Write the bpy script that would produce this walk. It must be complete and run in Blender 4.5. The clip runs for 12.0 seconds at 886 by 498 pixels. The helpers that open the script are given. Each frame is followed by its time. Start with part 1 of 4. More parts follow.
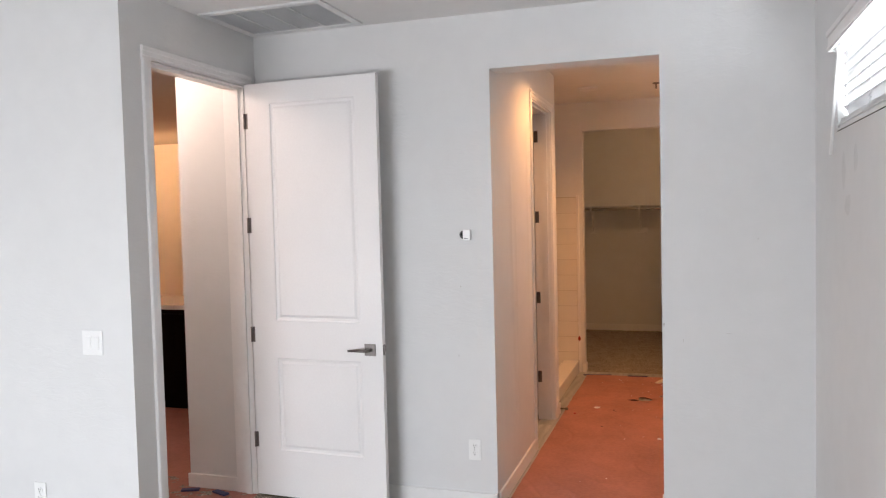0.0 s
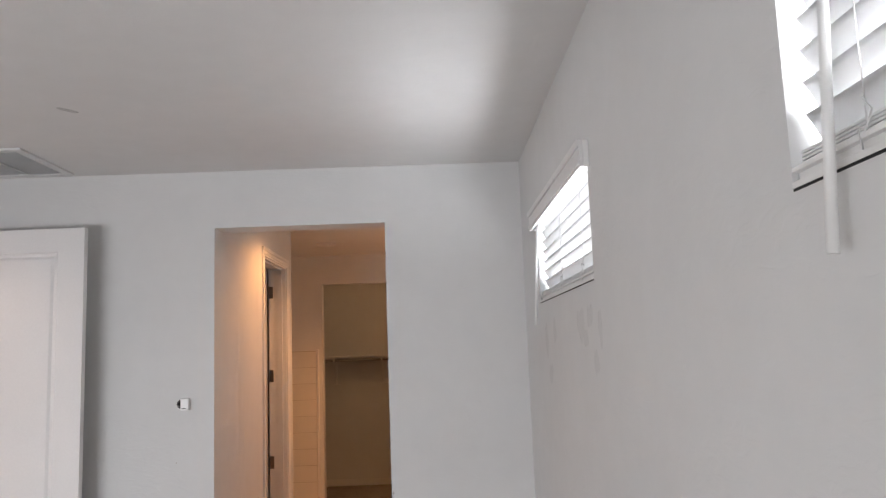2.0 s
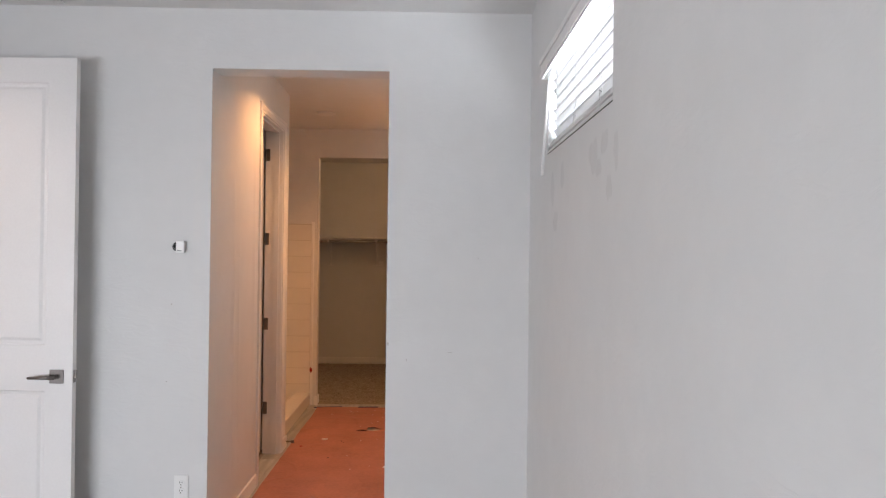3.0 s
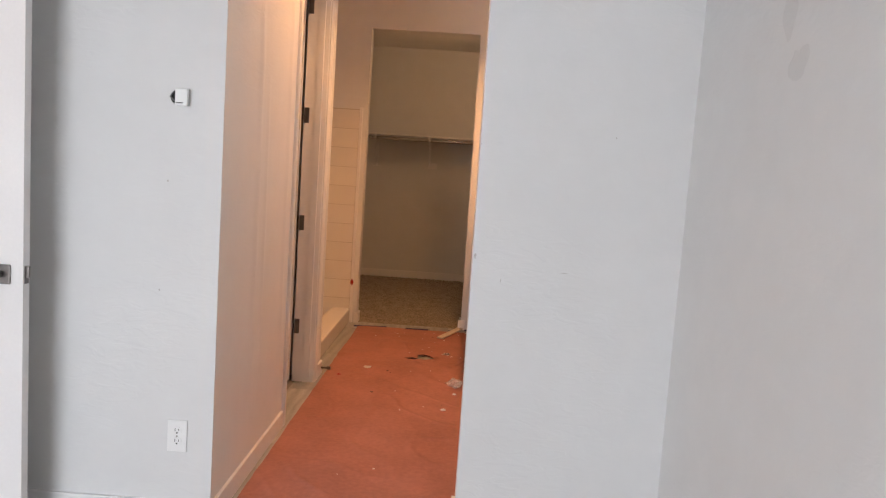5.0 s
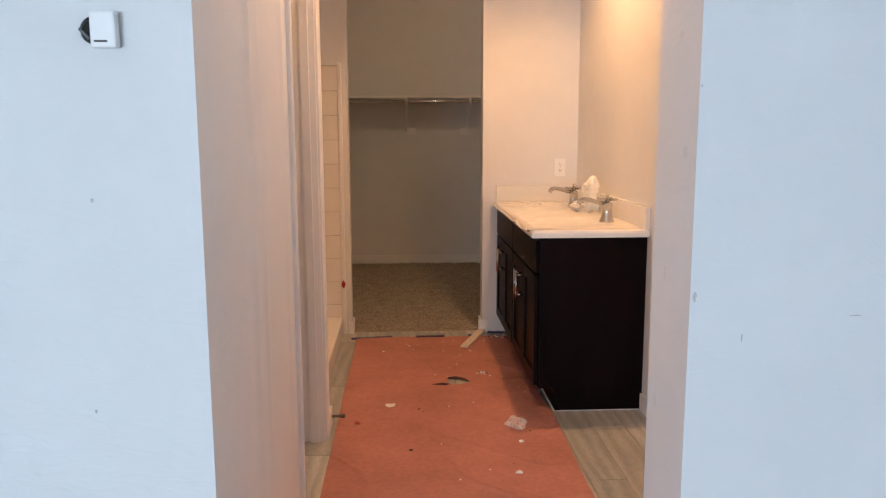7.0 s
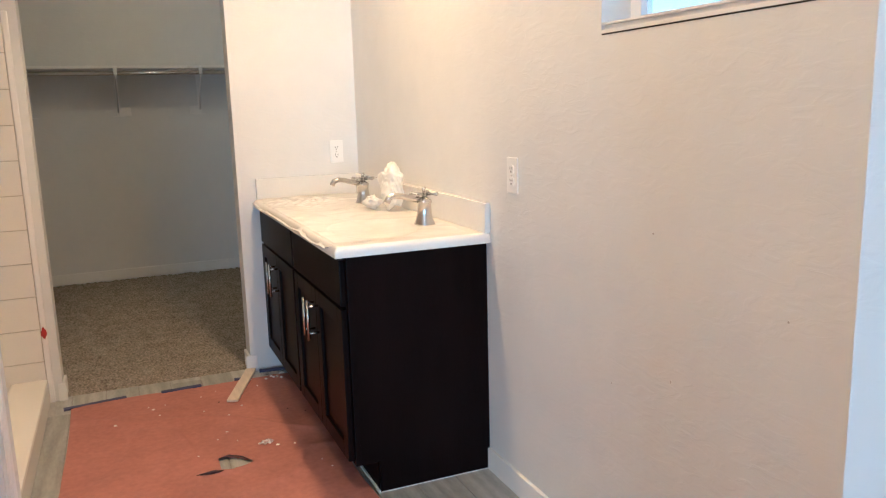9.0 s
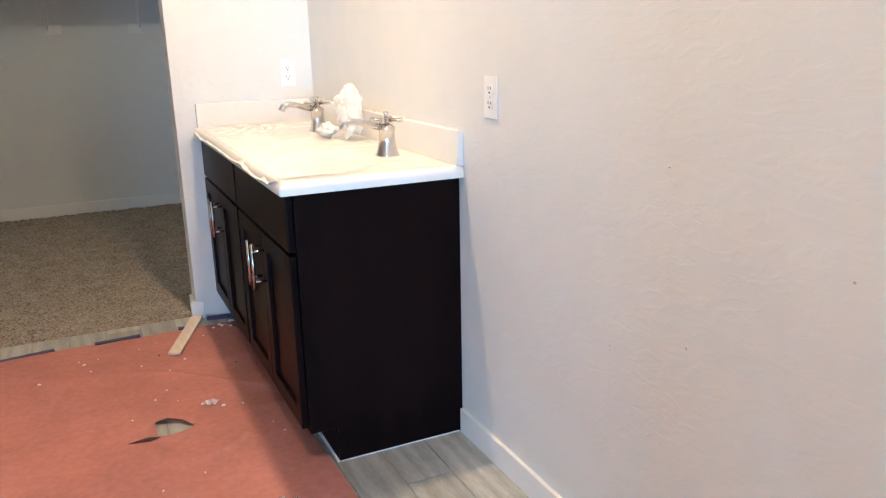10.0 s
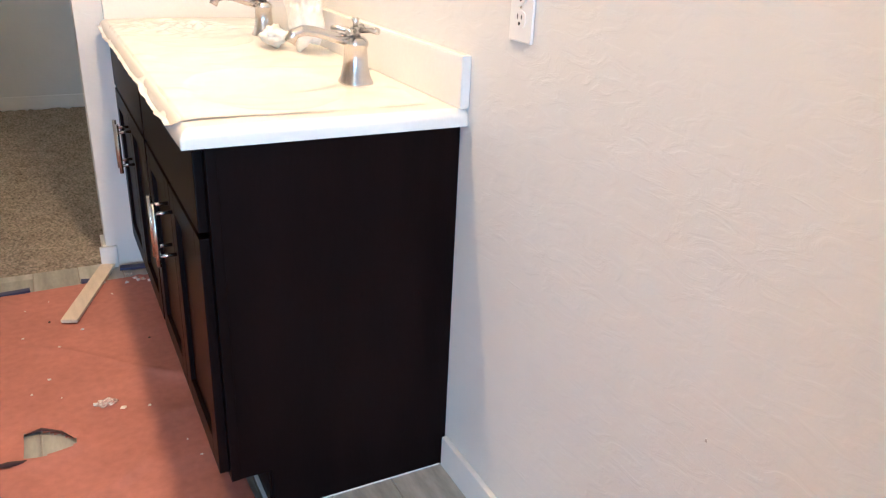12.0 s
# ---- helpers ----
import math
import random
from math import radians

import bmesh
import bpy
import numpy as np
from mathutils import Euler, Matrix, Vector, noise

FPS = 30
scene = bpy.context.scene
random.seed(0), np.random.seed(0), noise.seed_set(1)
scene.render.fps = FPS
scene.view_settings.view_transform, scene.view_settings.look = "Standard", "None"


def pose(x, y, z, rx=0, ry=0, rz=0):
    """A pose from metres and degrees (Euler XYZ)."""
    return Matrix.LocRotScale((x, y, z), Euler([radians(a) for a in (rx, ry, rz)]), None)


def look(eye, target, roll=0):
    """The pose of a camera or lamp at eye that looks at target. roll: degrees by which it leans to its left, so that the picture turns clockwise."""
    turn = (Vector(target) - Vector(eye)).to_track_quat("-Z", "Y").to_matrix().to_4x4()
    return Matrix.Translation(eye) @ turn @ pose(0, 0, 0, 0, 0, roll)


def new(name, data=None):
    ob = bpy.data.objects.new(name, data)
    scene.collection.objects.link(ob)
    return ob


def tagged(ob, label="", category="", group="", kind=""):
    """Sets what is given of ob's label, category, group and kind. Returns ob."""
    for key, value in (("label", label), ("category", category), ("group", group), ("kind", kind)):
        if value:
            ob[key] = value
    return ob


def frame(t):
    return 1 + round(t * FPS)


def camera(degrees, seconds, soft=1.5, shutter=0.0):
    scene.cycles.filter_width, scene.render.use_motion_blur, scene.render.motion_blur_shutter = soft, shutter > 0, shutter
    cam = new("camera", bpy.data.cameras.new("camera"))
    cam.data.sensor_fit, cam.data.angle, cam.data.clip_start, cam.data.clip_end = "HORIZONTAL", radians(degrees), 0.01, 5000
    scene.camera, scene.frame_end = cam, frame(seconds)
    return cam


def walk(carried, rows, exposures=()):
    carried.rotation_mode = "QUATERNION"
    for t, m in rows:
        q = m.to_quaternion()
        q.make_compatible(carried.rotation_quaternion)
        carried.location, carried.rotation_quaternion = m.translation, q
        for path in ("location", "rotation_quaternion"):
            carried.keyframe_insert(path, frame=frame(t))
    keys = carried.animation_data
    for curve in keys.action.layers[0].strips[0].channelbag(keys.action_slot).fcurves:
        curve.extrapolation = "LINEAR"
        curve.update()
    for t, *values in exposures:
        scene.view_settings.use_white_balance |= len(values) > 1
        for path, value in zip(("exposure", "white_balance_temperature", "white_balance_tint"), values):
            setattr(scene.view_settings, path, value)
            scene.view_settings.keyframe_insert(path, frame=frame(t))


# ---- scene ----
cam = camera(60.1, 12.0, soft=1.25)
PATH = [
    (0, (1.037, -4.106, 1.662), (0.423, -2.205, 1.57), -1.4),
    (0.5, (1.092, -4.064, 1.715), (0.757, -2.092, 1.739), -0.9),
    (1, (1.137, -4.038, 1.778), (1.005, -2.048, 1.932), -1.6),
    (1.5, (1.141, -4.031, 1.833), (1.119, -2.047, 2.085), -2.6),
    (2, (1.151, -3.997, 1.775), (1.175, -2.014, 2.033), -2.1),
    (2.5, (1.146, -3.964, 1.687), (1.182, -1.971, 1.851), -1.1),
    (3, (1.107, -3.898, 1.525), (1.144, -1.899, 1.536), 0.7),
    (3.5, (1.099, -3.693, 1.399), (1.114, -1.695, 1.304), 2.9),
    (3.7, (1.095, -3.579, 1.376), (1.08, -1.583, 1.25), 3.7),
    (5.3, (0.779, -2.473, 1.356), (0.709, -0.486, 1.139), 3.8),
    (5.5, (0.728, -2.353, 1.367), (0.621, -0.369, 1.142), 3.6),
    (6, (0.554, -2.058, 1.372), (0.576, -0.075, 1.116), 0.9),
    (6.5, (0.434, -1.708, 1.344), (0.527, 0.268, 1.049), 0.0),
    (6.7, (0.364, -1.58, 1.371), (0.431, 0.398, 1.077), -0.1),
    (8.3, (0.354, -0.552, 1.34), (0.88, 1.339, 0.956), -0.9),
    (8.5, (0.362, -0.45, 1.348), (0.92, 1.433, 0.969), -1.1),
    (9, (0.34, -0.213, 1.351), (1.104, 1.599, 0.984), -1.6),
    (9.5, (0.361, -0.025, 1.321), (1.244, 1.719, 0.899), -1.0),
    (10, (0.486, 0.131, 1.293), (1.31, 1.871, 0.751), -1.2),
    (10.5, (0.572, 0.225, 1.269), (1.413, 1.897, 0.564), -2.1),
    (11, (0.62, 0.443, 1.23), (1.618, 1.952, 0.377), -1.2),
    (11.5, (0.622, 0.667, 1.25), (1.668, 2.143, 0.396), 1.0),
    (12, (0.773, 0.841, 1.247), (1.639, 2.467, 0.468), 2.5),
]
EXPOSURES = [(0, 0.28, 6300, 13), (0.5, 0.1, 6300, 13), (1.5, -0.18, 6500, 14), (2.5, -0.02, 6350, 14), (3.5, 0.25, 6200, 13), (5.5, 0.4, 6300, 13),
             (6.0, 0.42, 6200, 12), (6.5, 0.42, 5700, 9), (8.3, 0.9, 4500, -7), (9.0, 1.03, 4000, -11), (9.5, 1.18, 3680, -14), (10.0, 1.34, 3720, -11), (11, 1.55, 3850, -10), (12, 1.46, 3850, -9)]
walk(cam, [(t, look(eye, target, roll)) for t, eye, target, roll in PATH], EXPOSURES)

# ---- world, lamps, exposure ----
world = bpy.data.worlds.new("world")
scene.world = world
world.use_nodes = True
wn = world.node_tree.nodes
sky = wn.new("ShaderNodeTexSky")
sky.sky_type = "NISHITA"
sky.sun_disc = False
sky.sun_elevation = radians(48)
sky.sun_rotation = radians(200)
wn["Background"].inputs[1].default_value = 0.1
world.node_tree.links.new(sky.outputs[0], wn["Background"].inputs[0])

DAY = (0.93, 0.97, 1.0)
WARM = (1.0, 0.45, 0.15)


def area_lamp(name, eye, target, w, h, watts, colour):
    li = bpy.data.lights.new(name, "AREA")
    li.shape, li.size, li.size_y, li.energy, li.color = "RECTANGLE", w, h, watts, colour
    ob = new(name, li)
    ob.matrix_world = look(eye, target)
    return ob


def point_lamp(name, p, watts, colour, radius=0.06):
    li = bpy.data.lights.new(name, "POINT")
    li.energy, li.color, li.shadow_soft_size = watts, colour, radius
    ob = new(name, li)
    ob.location = p
    return ob


def downlight(name, p, watts, colour):
    li = bpy.data.lights.new(name, "SPOT")
    li.energy, li.color, li.shadow_soft_size = watts, colour, 0.05
    li.spot_size, li.spot_blend = radians(150), 0.6
    ob = new(name, li)
    ob.matrix_world = look(p, (p[0], p[1] + 0.0001, 0))
    return ob


sun_data = bpy.data.lights.new("sun", "SUN")
sun_data.energy, sun_data.angle, sun_data.color = 3.0, radians(0.5), (1, 0.96, 0.9)
sun = new("sun", sun_data)
sun.matrix_world = look((0, 0, 0), (-0.2, 0.55, -0.75))

# daylight standing in the window openings
area_lamp("daylight_south_window", (-1.7, -6.10, 0.82), (-1.3, 0, -4.4), 2.3, 1.45, 180, DAY)
area_lamp("daylight_high_window", (1.745, -1.165, 2.16), (0, -1.165, 2.62), 1.1, 0.36, 28, DAY)
area_lamp("daylight_high_window", (1.745, -3.62, 2.16), (0, -3.62, 2.62), 1.1, 0.36, 28, DAY)
area_lamp("daylight_bath_window", (1.675, 1.03, 1.93), (0, 1.03, 1.75), 1.1, 0.7, 1.8, (0.72, 0.9, 1.0))
# lamps in the bath and the closet; the two in the passage are added, unseen fill
downlight("bath_lamp", (1.07, 2.62, 2.70), 94, WARM)
downlight("bath_lamp", (0.45, 1.05, 2.70), 52, WARM)
point_lamp("closet_lamp", (0.70, 5.18, 2.62), 7.5, (1.0, 0.55, 0.24), 0.05)
point_lamp("passage_fill_lamp", (-2.2, -0.72, 2.62), 20, (1.0, 0.76, 0.62), 0.08)
point_lamp("passage_fill_lamp", (-6.0, 3.9, 2.62), 60, (1.0, 0.5, 0.2), 0.08)


# ---- materials ----
def mat(name, base, rough=0.6, metal=0.0, vary=0.06, scale=6.0, fine=120.0, bump=0.0, bump_dist=0.002, tint=None, rnd=0.0,
        spec=0.5, trans=0.0, stretch=(1, 1, 1), alpha=1.0):
    m = bpy.data.materials.new(name)
    m.use_nodes = True
    nt = m.node_tree
    n, l = nt.nodes, nt.links
    b = n["Principled BSDF"]
    b.inputs["Roughness"].default_value = rough
    b.inputs["Metallic"].default_value = metal
    b.inputs["Specular IOR Level"].default_value = spec
    b.inputs["Transmission Weight"].default_value = trans
    b.inputs["Alpha"].default_value = alpha
    tc = n.new("ShaderNodeTexCoord")
    mp = n.new("ShaderNodeMapping")
    mp.inputs["Scale"].default_value = stretch
    l.new(tc.outputs["Object"], mp.inputs["Vector"])
    big = n.new("ShaderNodeTexNoise")
    big.inputs["Scale"].default_value = scale
    big.inputs["Detail"].default_value = 5
    l.new(mp.outputs[0], big.inputs["Vector"])
    small = n.new("ShaderNodeTexNoise")
    small.inputs["Scale"].default_value = fine
    small.inputs["Detail"].default_value = 4
    l.new(mp.outputs[0], small.inputs["Vector"])
    add = n.new("ShaderNodeMix")
    add.data_type = "FLOAT"
    add.inputs[0].default_value = 0.4
    l.new(big.outputs["Fac"], add.inputs[2])
    l.new(small.outputs["Fac"], add.inputs[3])
    ramp = n.new("ShaderNodeValToRGB")
    lo = tint or tuple(c * (1 - 2 * vary) for c in base)
    hi = tuple(min(1, c * (1 + vary)) for c in base)
    ramp.color_ramp.elements[0].position, ramp.color_ramp.elements[1].position = 0.3, 0.65
    ramp.color_ramp.elements[0].color, ramp.color_ramp.elements[1].color = (*lo, 1), (*hi, 1)
    l.new(add.outputs[0], ramp.inputs[0])
    out = ramp.outputs[0]
    if rnd:
        oi = n.new("ShaderNodeObjectInfo")
        hsv = n.new("ShaderNodeHueSaturation")
        mr = n.new("ShaderNodeMapRange")
        mr.inputs[3].default_value, mr.inputs[4].default_value = 1 - rnd, 1 + rnd
        l.new(oi.outputs["Random"], mr.inputs[0])
        l.new(mr.outputs[0], hsv.inputs["Value"])
        l.new(out, hsv.inputs["Color"])
        out = hsv.outputs[0]
    l.new(out, b.inputs["Base Color"])
    if bump:
        bp = n.new("ShaderNodeBump")
        bp.inputs["Strength"].default_value = bump
        bp.inputs["Distance"].default_value = bump_dist
        l.new(small.outputs["Fac"], bp.inputs["Height"])
        l.new(bp.outputs[0], b.inputs["Normal"])
    return m


def wall_paint(name, base):
    """Rolled paint on hand-textured drywall: knocked-down splashes, faint patches, scuffs."""
    m = mat(name, base, 0.55, vary=0.02, scale=1.3, fine=9.0, spec=0.35)
    n, l = m.node_tree.nodes, m.node_tree.links
    b = n["Principled BSDF"]
    tc = n.new("ShaderNodeTexCoord")
    a = n.new("ShaderNodeTexNoise")
    a.inputs["Scale"].default_value, a.inputs["Detail"].default_value, a.inputs["Distortion"].default_value = 20, 4, 1.4
    f = n.new("ShaderNodeTexNoise")
    f.inputs["Scale"].default_value, f.inputs["Detail"].default_value = 170, 2
    mp2 = n.new("ShaderNodeMapping")
    mp2.inputs["Scale"].default_value = (0.6, 0.6, 1.5)
    l.new(tc.outputs["Object"], mp2.inputs["Vector"])
    l.new(mp2.outputs[0], a.inputs["Vector"])
    l.new(tc.outputs["Object"], f.inputs["Vector"])
    r = n.new("ShaderNodeValToRGB")
    r.color_ramp.elements[0].position, r.color_ramp.elements[1].position = 0.46, 0.6
    l.new(a.outputs["Fac"], r.inputs[0])
    mx = n.new("ShaderNodeMix")
    mx.data_type = "FLOAT"
    mx.inputs[0].default_value = 0.3
    l.new(r.outputs[0], mx.inputs[2])
    l.new(f.outputs["Fac"], mx.inputs[3])
    bp = n.new("ShaderNodeBump")
    bp.inputs["Strength"].default_value, bp.inputs["Distance"].default_value = 0.15, 0.003
    l.new(mx.outputs[0], bp.inputs["Height"])
    l.new(bp.outputs[0], b.inputs["Normal"])
    return m


PAINT = wall_paint("wall_paint", (0.73, 0.73, 0.725))
CEIL = wall_paint("ceiling_paint", (0.77, 0.765, 0.76))
TRIM = mat("trim_enamel", (0.82, 0.81, 0.80), 0.32, vary=0.02, scale=3, fine=40, bump=0.05)
DOORP = mat("door_enamel", (0.84, 0.83, 0.825), 0.36, vary=0.02, scale=2, fine=90, bump=0.06)
PLASTIC = mat("white_plastic", (0.85, 0.85, 0.84), 0.3, vary=0.01)
DARKHOLE = mat("black_slot", (0.02, 0.02, 0.02), 0.8)
NICKEL = mat("brushed_nickel", (0.60, 0.57, 0.53), 0.27, 1.0, vary=0.08, fine=300, bump=0.05)
BRONZE = mat("dark_satin_nickel", (0.20, 0.18, 0.17), 0.35, 1.0, vary=0.1)
ESPRESSO = mat("espresso_wood", (0.0055, 0.0026, 0.0024), 0.42, vary=0.25, scale=5, fine=40, bump=0.06, stretch=(4, 4, 0.5), spec=0.07)
MARBLE = mat("cultured_marble", (0.77, 0.755, 0.72), 0.18, vary=0.025, scale=5)
FILM = mat("protective_film", (0.78, 0.76, 0.72), 0.22, vary=0.02, scale=9, fine=30, bump=0.12, bump_dist=0.004, alpha=0.96)
GROUT = mat("grout", (0.33, 0.31, 0.28), 0.9, vary=0.1, bump=0.2)
TILEW = mat("shower_tile", (0.78, 0.75, 0.70), 0.16, vary=0.02, rnd=0.03)
TILEG = mat("white_grout", (0.54, 0.49, 0.42), 0.9)
PAPER = mat("rosin_paper", (0.42, 0.178, 0.138), 0.80, vary=0.10, scale=3.2, fine=45, bump=0.15, tint=(0.31, 0.125, 0.097))
TAPE = mat("blue_tape", (0.05, 0.055, 0.15), 0.6, vary=0.1)
BOARD = mat("bare_wood_strip", (0.68, 0.59, 0.48), 0.6, vary=0.1, stretch=(8, 1, 1))
PORC = mat("acrylic_pan", (0.84, 0.81, 0.75), 0.15, vary=0.01)
RED = mat("red_plastic", (0.35, 0.02, 0.02), 0.4)
SCRAPM = mat("scrap_paper", (0.8, 0.76, 0.72), 0.7, vary=0.1)
CLEARP = mat("crumpled_clear_wrap", (0.86, 0.80, 0.76), 0.06, vary=0.1, alpha=0.30)
BAGM = mat("thin_white_bag", (0.86, 0.82, 0.74), 0.3, vary=0.05, alpha=0.92)
SMUDGE = mat("grey_scuff", (0.42, 0.39, 0.37), 0.9, vary=0.2, alpha=0.065)
VENTM = mat("vent_enamel", (0.72, 0.72, 0.72), 0.4, vary=0.03)
CHROME = mat("closet_rod_steel", (0.62, 0.60, 0.58), 0.18, 1.0)
GLOW = bpy.data.materials.new("lamp_glass")
GLOW.use_nodes = True
GLOW.node_tree.nodes["Principled BSDF"].inputs["Emission Color"].default_value = (1, 0.72, 0.42, 1)
GLOW.node_tree.nodes["Principled BSDF"].inputs["Emission Strength"].default_value = 4

PLANK = mat("wood_look_porcelain", (0.46, 0.46, 0.435), 0.42, vary=0.10, scale=3.0, fine=24, bump=0.1, bump_dist=0.001,
            tint=(0.33, 0.33, 0.31), rnd=0.17, stretch=(4, 1, 1))
_n, _l = PLANK.node_tree.nodes, PLANK.node_tree.links
_wave = _n.new("ShaderNodeTexWave")
_wave.inputs["Scale"].default_value, _wave.inputs["Distortion"].default_value = 5, 14
_wave.inputs["Detail"].default_value, _wave.inputs["Detail Scale"].default_value = 3, 0.7
_tc, _mp, _oi = _n.new("ShaderNodeTexCoord"), _n.new("ShaderNodeMapping"), _n.new("ShaderNodeObjectInfo")
_mp.inputs["Scale"].default_value = (1.0, 0.16, 1)
_l.new(_tc.outputs["Object"], _mp.inputs["Vector"])
_sc = _n.new("ShaderNodeVectorMath")
_sc.operation = "SCALE"
_cx = _n.new("ShaderNodeCombineXYZ")
_l.new(_oi.outputs["Random"], _cx.inputs[0])
_l.new(_oi.outputs["Random"], _cx.inputs[1])
_l.new(_cx.outputs[0], _sc.inputs[0])
_sc.inputs["Scale"].default_value = 7
_l.new(_sc.outputs[0], _mp.inputs["Location"])
_l.new(_mp.outputs[0], _wave.inputs["Vector"])
_mx = _n.new("ShaderNodeMix")
_mx.data_type, _mx.blend_type = "RGBA", "MULTIPLY"
_mx.inputs[0].default_value = 0.22
_from = _n["Principled BSDF"].inputs["Base Color"].links[0].from_socket
_l.new(_from, _mx.inputs[6])
_l.new(_wave.outputs["Color"], _mx.inputs[7])
_l.new(_mx.outputs[2], _n["Principled BSDF"].inputs["Base Color"])

CARPET = mat("plush_carpet", (0.40, 0.355, 0.30), 1.0, vary=0.2, scale=9, fine=95, bump=1.0, bump_dist=0.010,
             tint=(0.105, 0.09, 0.075), spec=0.05)

CARPET.node_tree.nodes["Mix"].inputs[0].default_value = 0.78

# blind slats pass light: diffuse front with a translucent share
SLAT = mat("faux_wood_slat", (0.85, 0.85, 0.84), 0.4, vary=0.01)
_n, _l = SLAT.node_tree.nodes, SLAT.node_tree.links
_tr = _n.new("ShaderNodeBsdfTranslucent")
_tr.inputs[0].default_value = (0.9, 0.92, 0.95, 1)
_ms = _n.new("ShaderNodeMixShader")
_ms.inputs[0].default_value = 0.11
_l.new(_n["Principled BSDF"].outputs[0], _ms.inputs[1])
_l.new(_tr.outputs[0], _ms.inputs[2])
_l.new(_ms.outputs[0], _n["Material Output"].inputs[0])

GLASS = bpy.data.materials.new("window_glass")
GLASS.use_nodes = True
_g = GLASS.node_tree.nodes["Principled BSDF"]
_g.inputs["Transmission Weight"].default_value = 1.0
_g.inputs["Roughness"].default_value = 0.0
_g.inputs["IOR"].default_value = 1.45

# ---- mesh helpers ----
BASE = {}


def box(bm, x0, y0, z0, x1, y1, z1, bevel=0.0):
    vs = [bm.verts.new(p) for p in ((x0, y0, z0), (x1, y0, z0), (x1, y1, z0), (x0, y1, z0),
                                    (x0, y0, z1), (x1, y0, z1), (x1, y1, z1), (x0, y1, z1))]
    fs = [bm.faces.new([vs[i] for i in q]) for q in ((3, 2, 1, 0), (4, 5, 6, 7), (0, 1, 5, 4), (1, 2, 6, 5), (2, 3, 7, 6), (3, 0, 4, 7))]
    if bevel:
        es = list({e for f in fs for e in f.edges})
        bmesh.ops.bevel(bm, geom=es, offset=bevel, segments=2, affect="EDGES", profile=0.6)
    return bm


def boxes(*rows, bevel=0.0):
    bm = bmesh.new()
    for r in rows:
        box(bm, *r, bevel=bevel)
    return bm


def tube(bm, pts, radii, seg=12, cap=True):
    """A round bar swept along pts, with a radius for each point."""
    rings = []
    pts = [Vector(p) for p in pts]
    for i, p in enumerate(pts):
        d = (pts[min(i + 1, len(pts) - 1)] - pts[max(i - 1, 0)]).normalized()
        u = d.cross(Vector((0, 0, 1)))
        if u.length < 0.05:
            u = d.cross(Vector((0, 1, 0)))
        u.normalize()
        v = d.cross(u)
        r = radii[i] if isinstance(radii, (list, tuple)) else radii
        rings.append([bm.verts.new(p + r * (math.cos(a) * u + math.sin(a) * v)) for a in (2 * math.pi * k / seg for k in range(seg))])
    for a, b in zip(rings, rings[1:]):
        for k in range(seg):
            f = bm.faces.new((a[k], a[(k + 1) % seg], b[(k + 1) % seg], b[k]))
            f.smooth = True
    if cap:
        bm.faces.new(rings[0])
        bm.faces.new(list(reversed(rings[-1])))
    return bm


def finish(name, bm, material):
    bmesh.ops.recalc_face_normals(bm, faces=bm.faces)
    me = bpy.data.meshes.new(name)
    bm.to_mesh(me)
    bm.free()
    me.materials.append(material)
    return new(name, me)


def solid(name, bm, material, label, category, kind="structure", group=""):
    """A top-level thing of one mesh."""
    return tagged(finish(name, bm, material), label, category, group, kind)


def thing(name, at, label, category, group="", kind="", turn=0):
    ob = new(name)
    ob.location = at
    ob.rotation_euler = (0, 0, radians(turn))
    BASE[ob] = Vector(at)
    return tagged(ob, label, category, group, kind)


def part(name, bm, material, parent, label="", local=False):
    base = BASE.get(parent, Vector())
    if not local:
        bmesh.ops.translate(bm, verts=bm.verts, vec=-base)
    ob = finish(name, bm, material)
    ob.parent = parent
    BASE[ob] = base
    return tagged(ob, label)


# ---- the large structure ----
H = 2.752
solid("wall_north", boxes((-1.46, 0, -0.1, 0, 0.17, H), (0.896, 0, -0.1, 1.620, 0.222, H), (0, 0, 2.448, 0.896, 0.17, H)), PAINT,
      "white hand-textured bedroom wall with a plain cased-less opening", "wall")
solid("wall_east", boxes((1.620, -6.2, -0.1, 1.77, -4.22, H), (1.620, -3.025, -0.1, 1.77, -1.75, H), (1.620, -0.585, -0.1, 1.77, 0.222, H),
                         (1.620, -4.22, -0.1, 1.77, -3.025, 1.96), (1.620, -1.75, -0.1, 1.77, -0.585, 1.96),
                         (1.620, -4.22, 2.36, 1.77, -3.025, H), (1.620, -1.75, 2.36, 1.77, -0.585, H)), PAINT,
      "white bedroom wall with two high windows and smudges", "wall")
solid("wall_south", boxes((-4.0, -6.2, -0.1, -2.9, -6.0, H), (-0.5, -6.2, -0.1, 1.620, -6.0, H), (-2.9, -6.2, -0.1, -0.5, -6.0, 0.05),
                          (-2.9, -6.2, 2.1, -0.5, -6.0, H)), PAINT, "plain white bedroom wall with a wide window", "wall")
solid("wall_west", boxes((-4.15, -6.2, -0.1, -4.0, -1.155, H)), PAINT, "plain white bedroom wall", "wall")
solid("wall_switch", boxes((-4.15, -1.155, -0.1, -1.60, -1.02, H), (-1.60, -1.155, -0.1, -1.46, -0.960, H)), PAINT,
      "white wall return beside the entry door", "wall")
solid("wall_entry", boxes((-1.60, -0.960, 2.44, -1.46, -0.115, H), (-1.60, -0.115, -0.1, -1.46, 0.17, H)), PAINT,
      "white wall over the entry doorway", "wall")
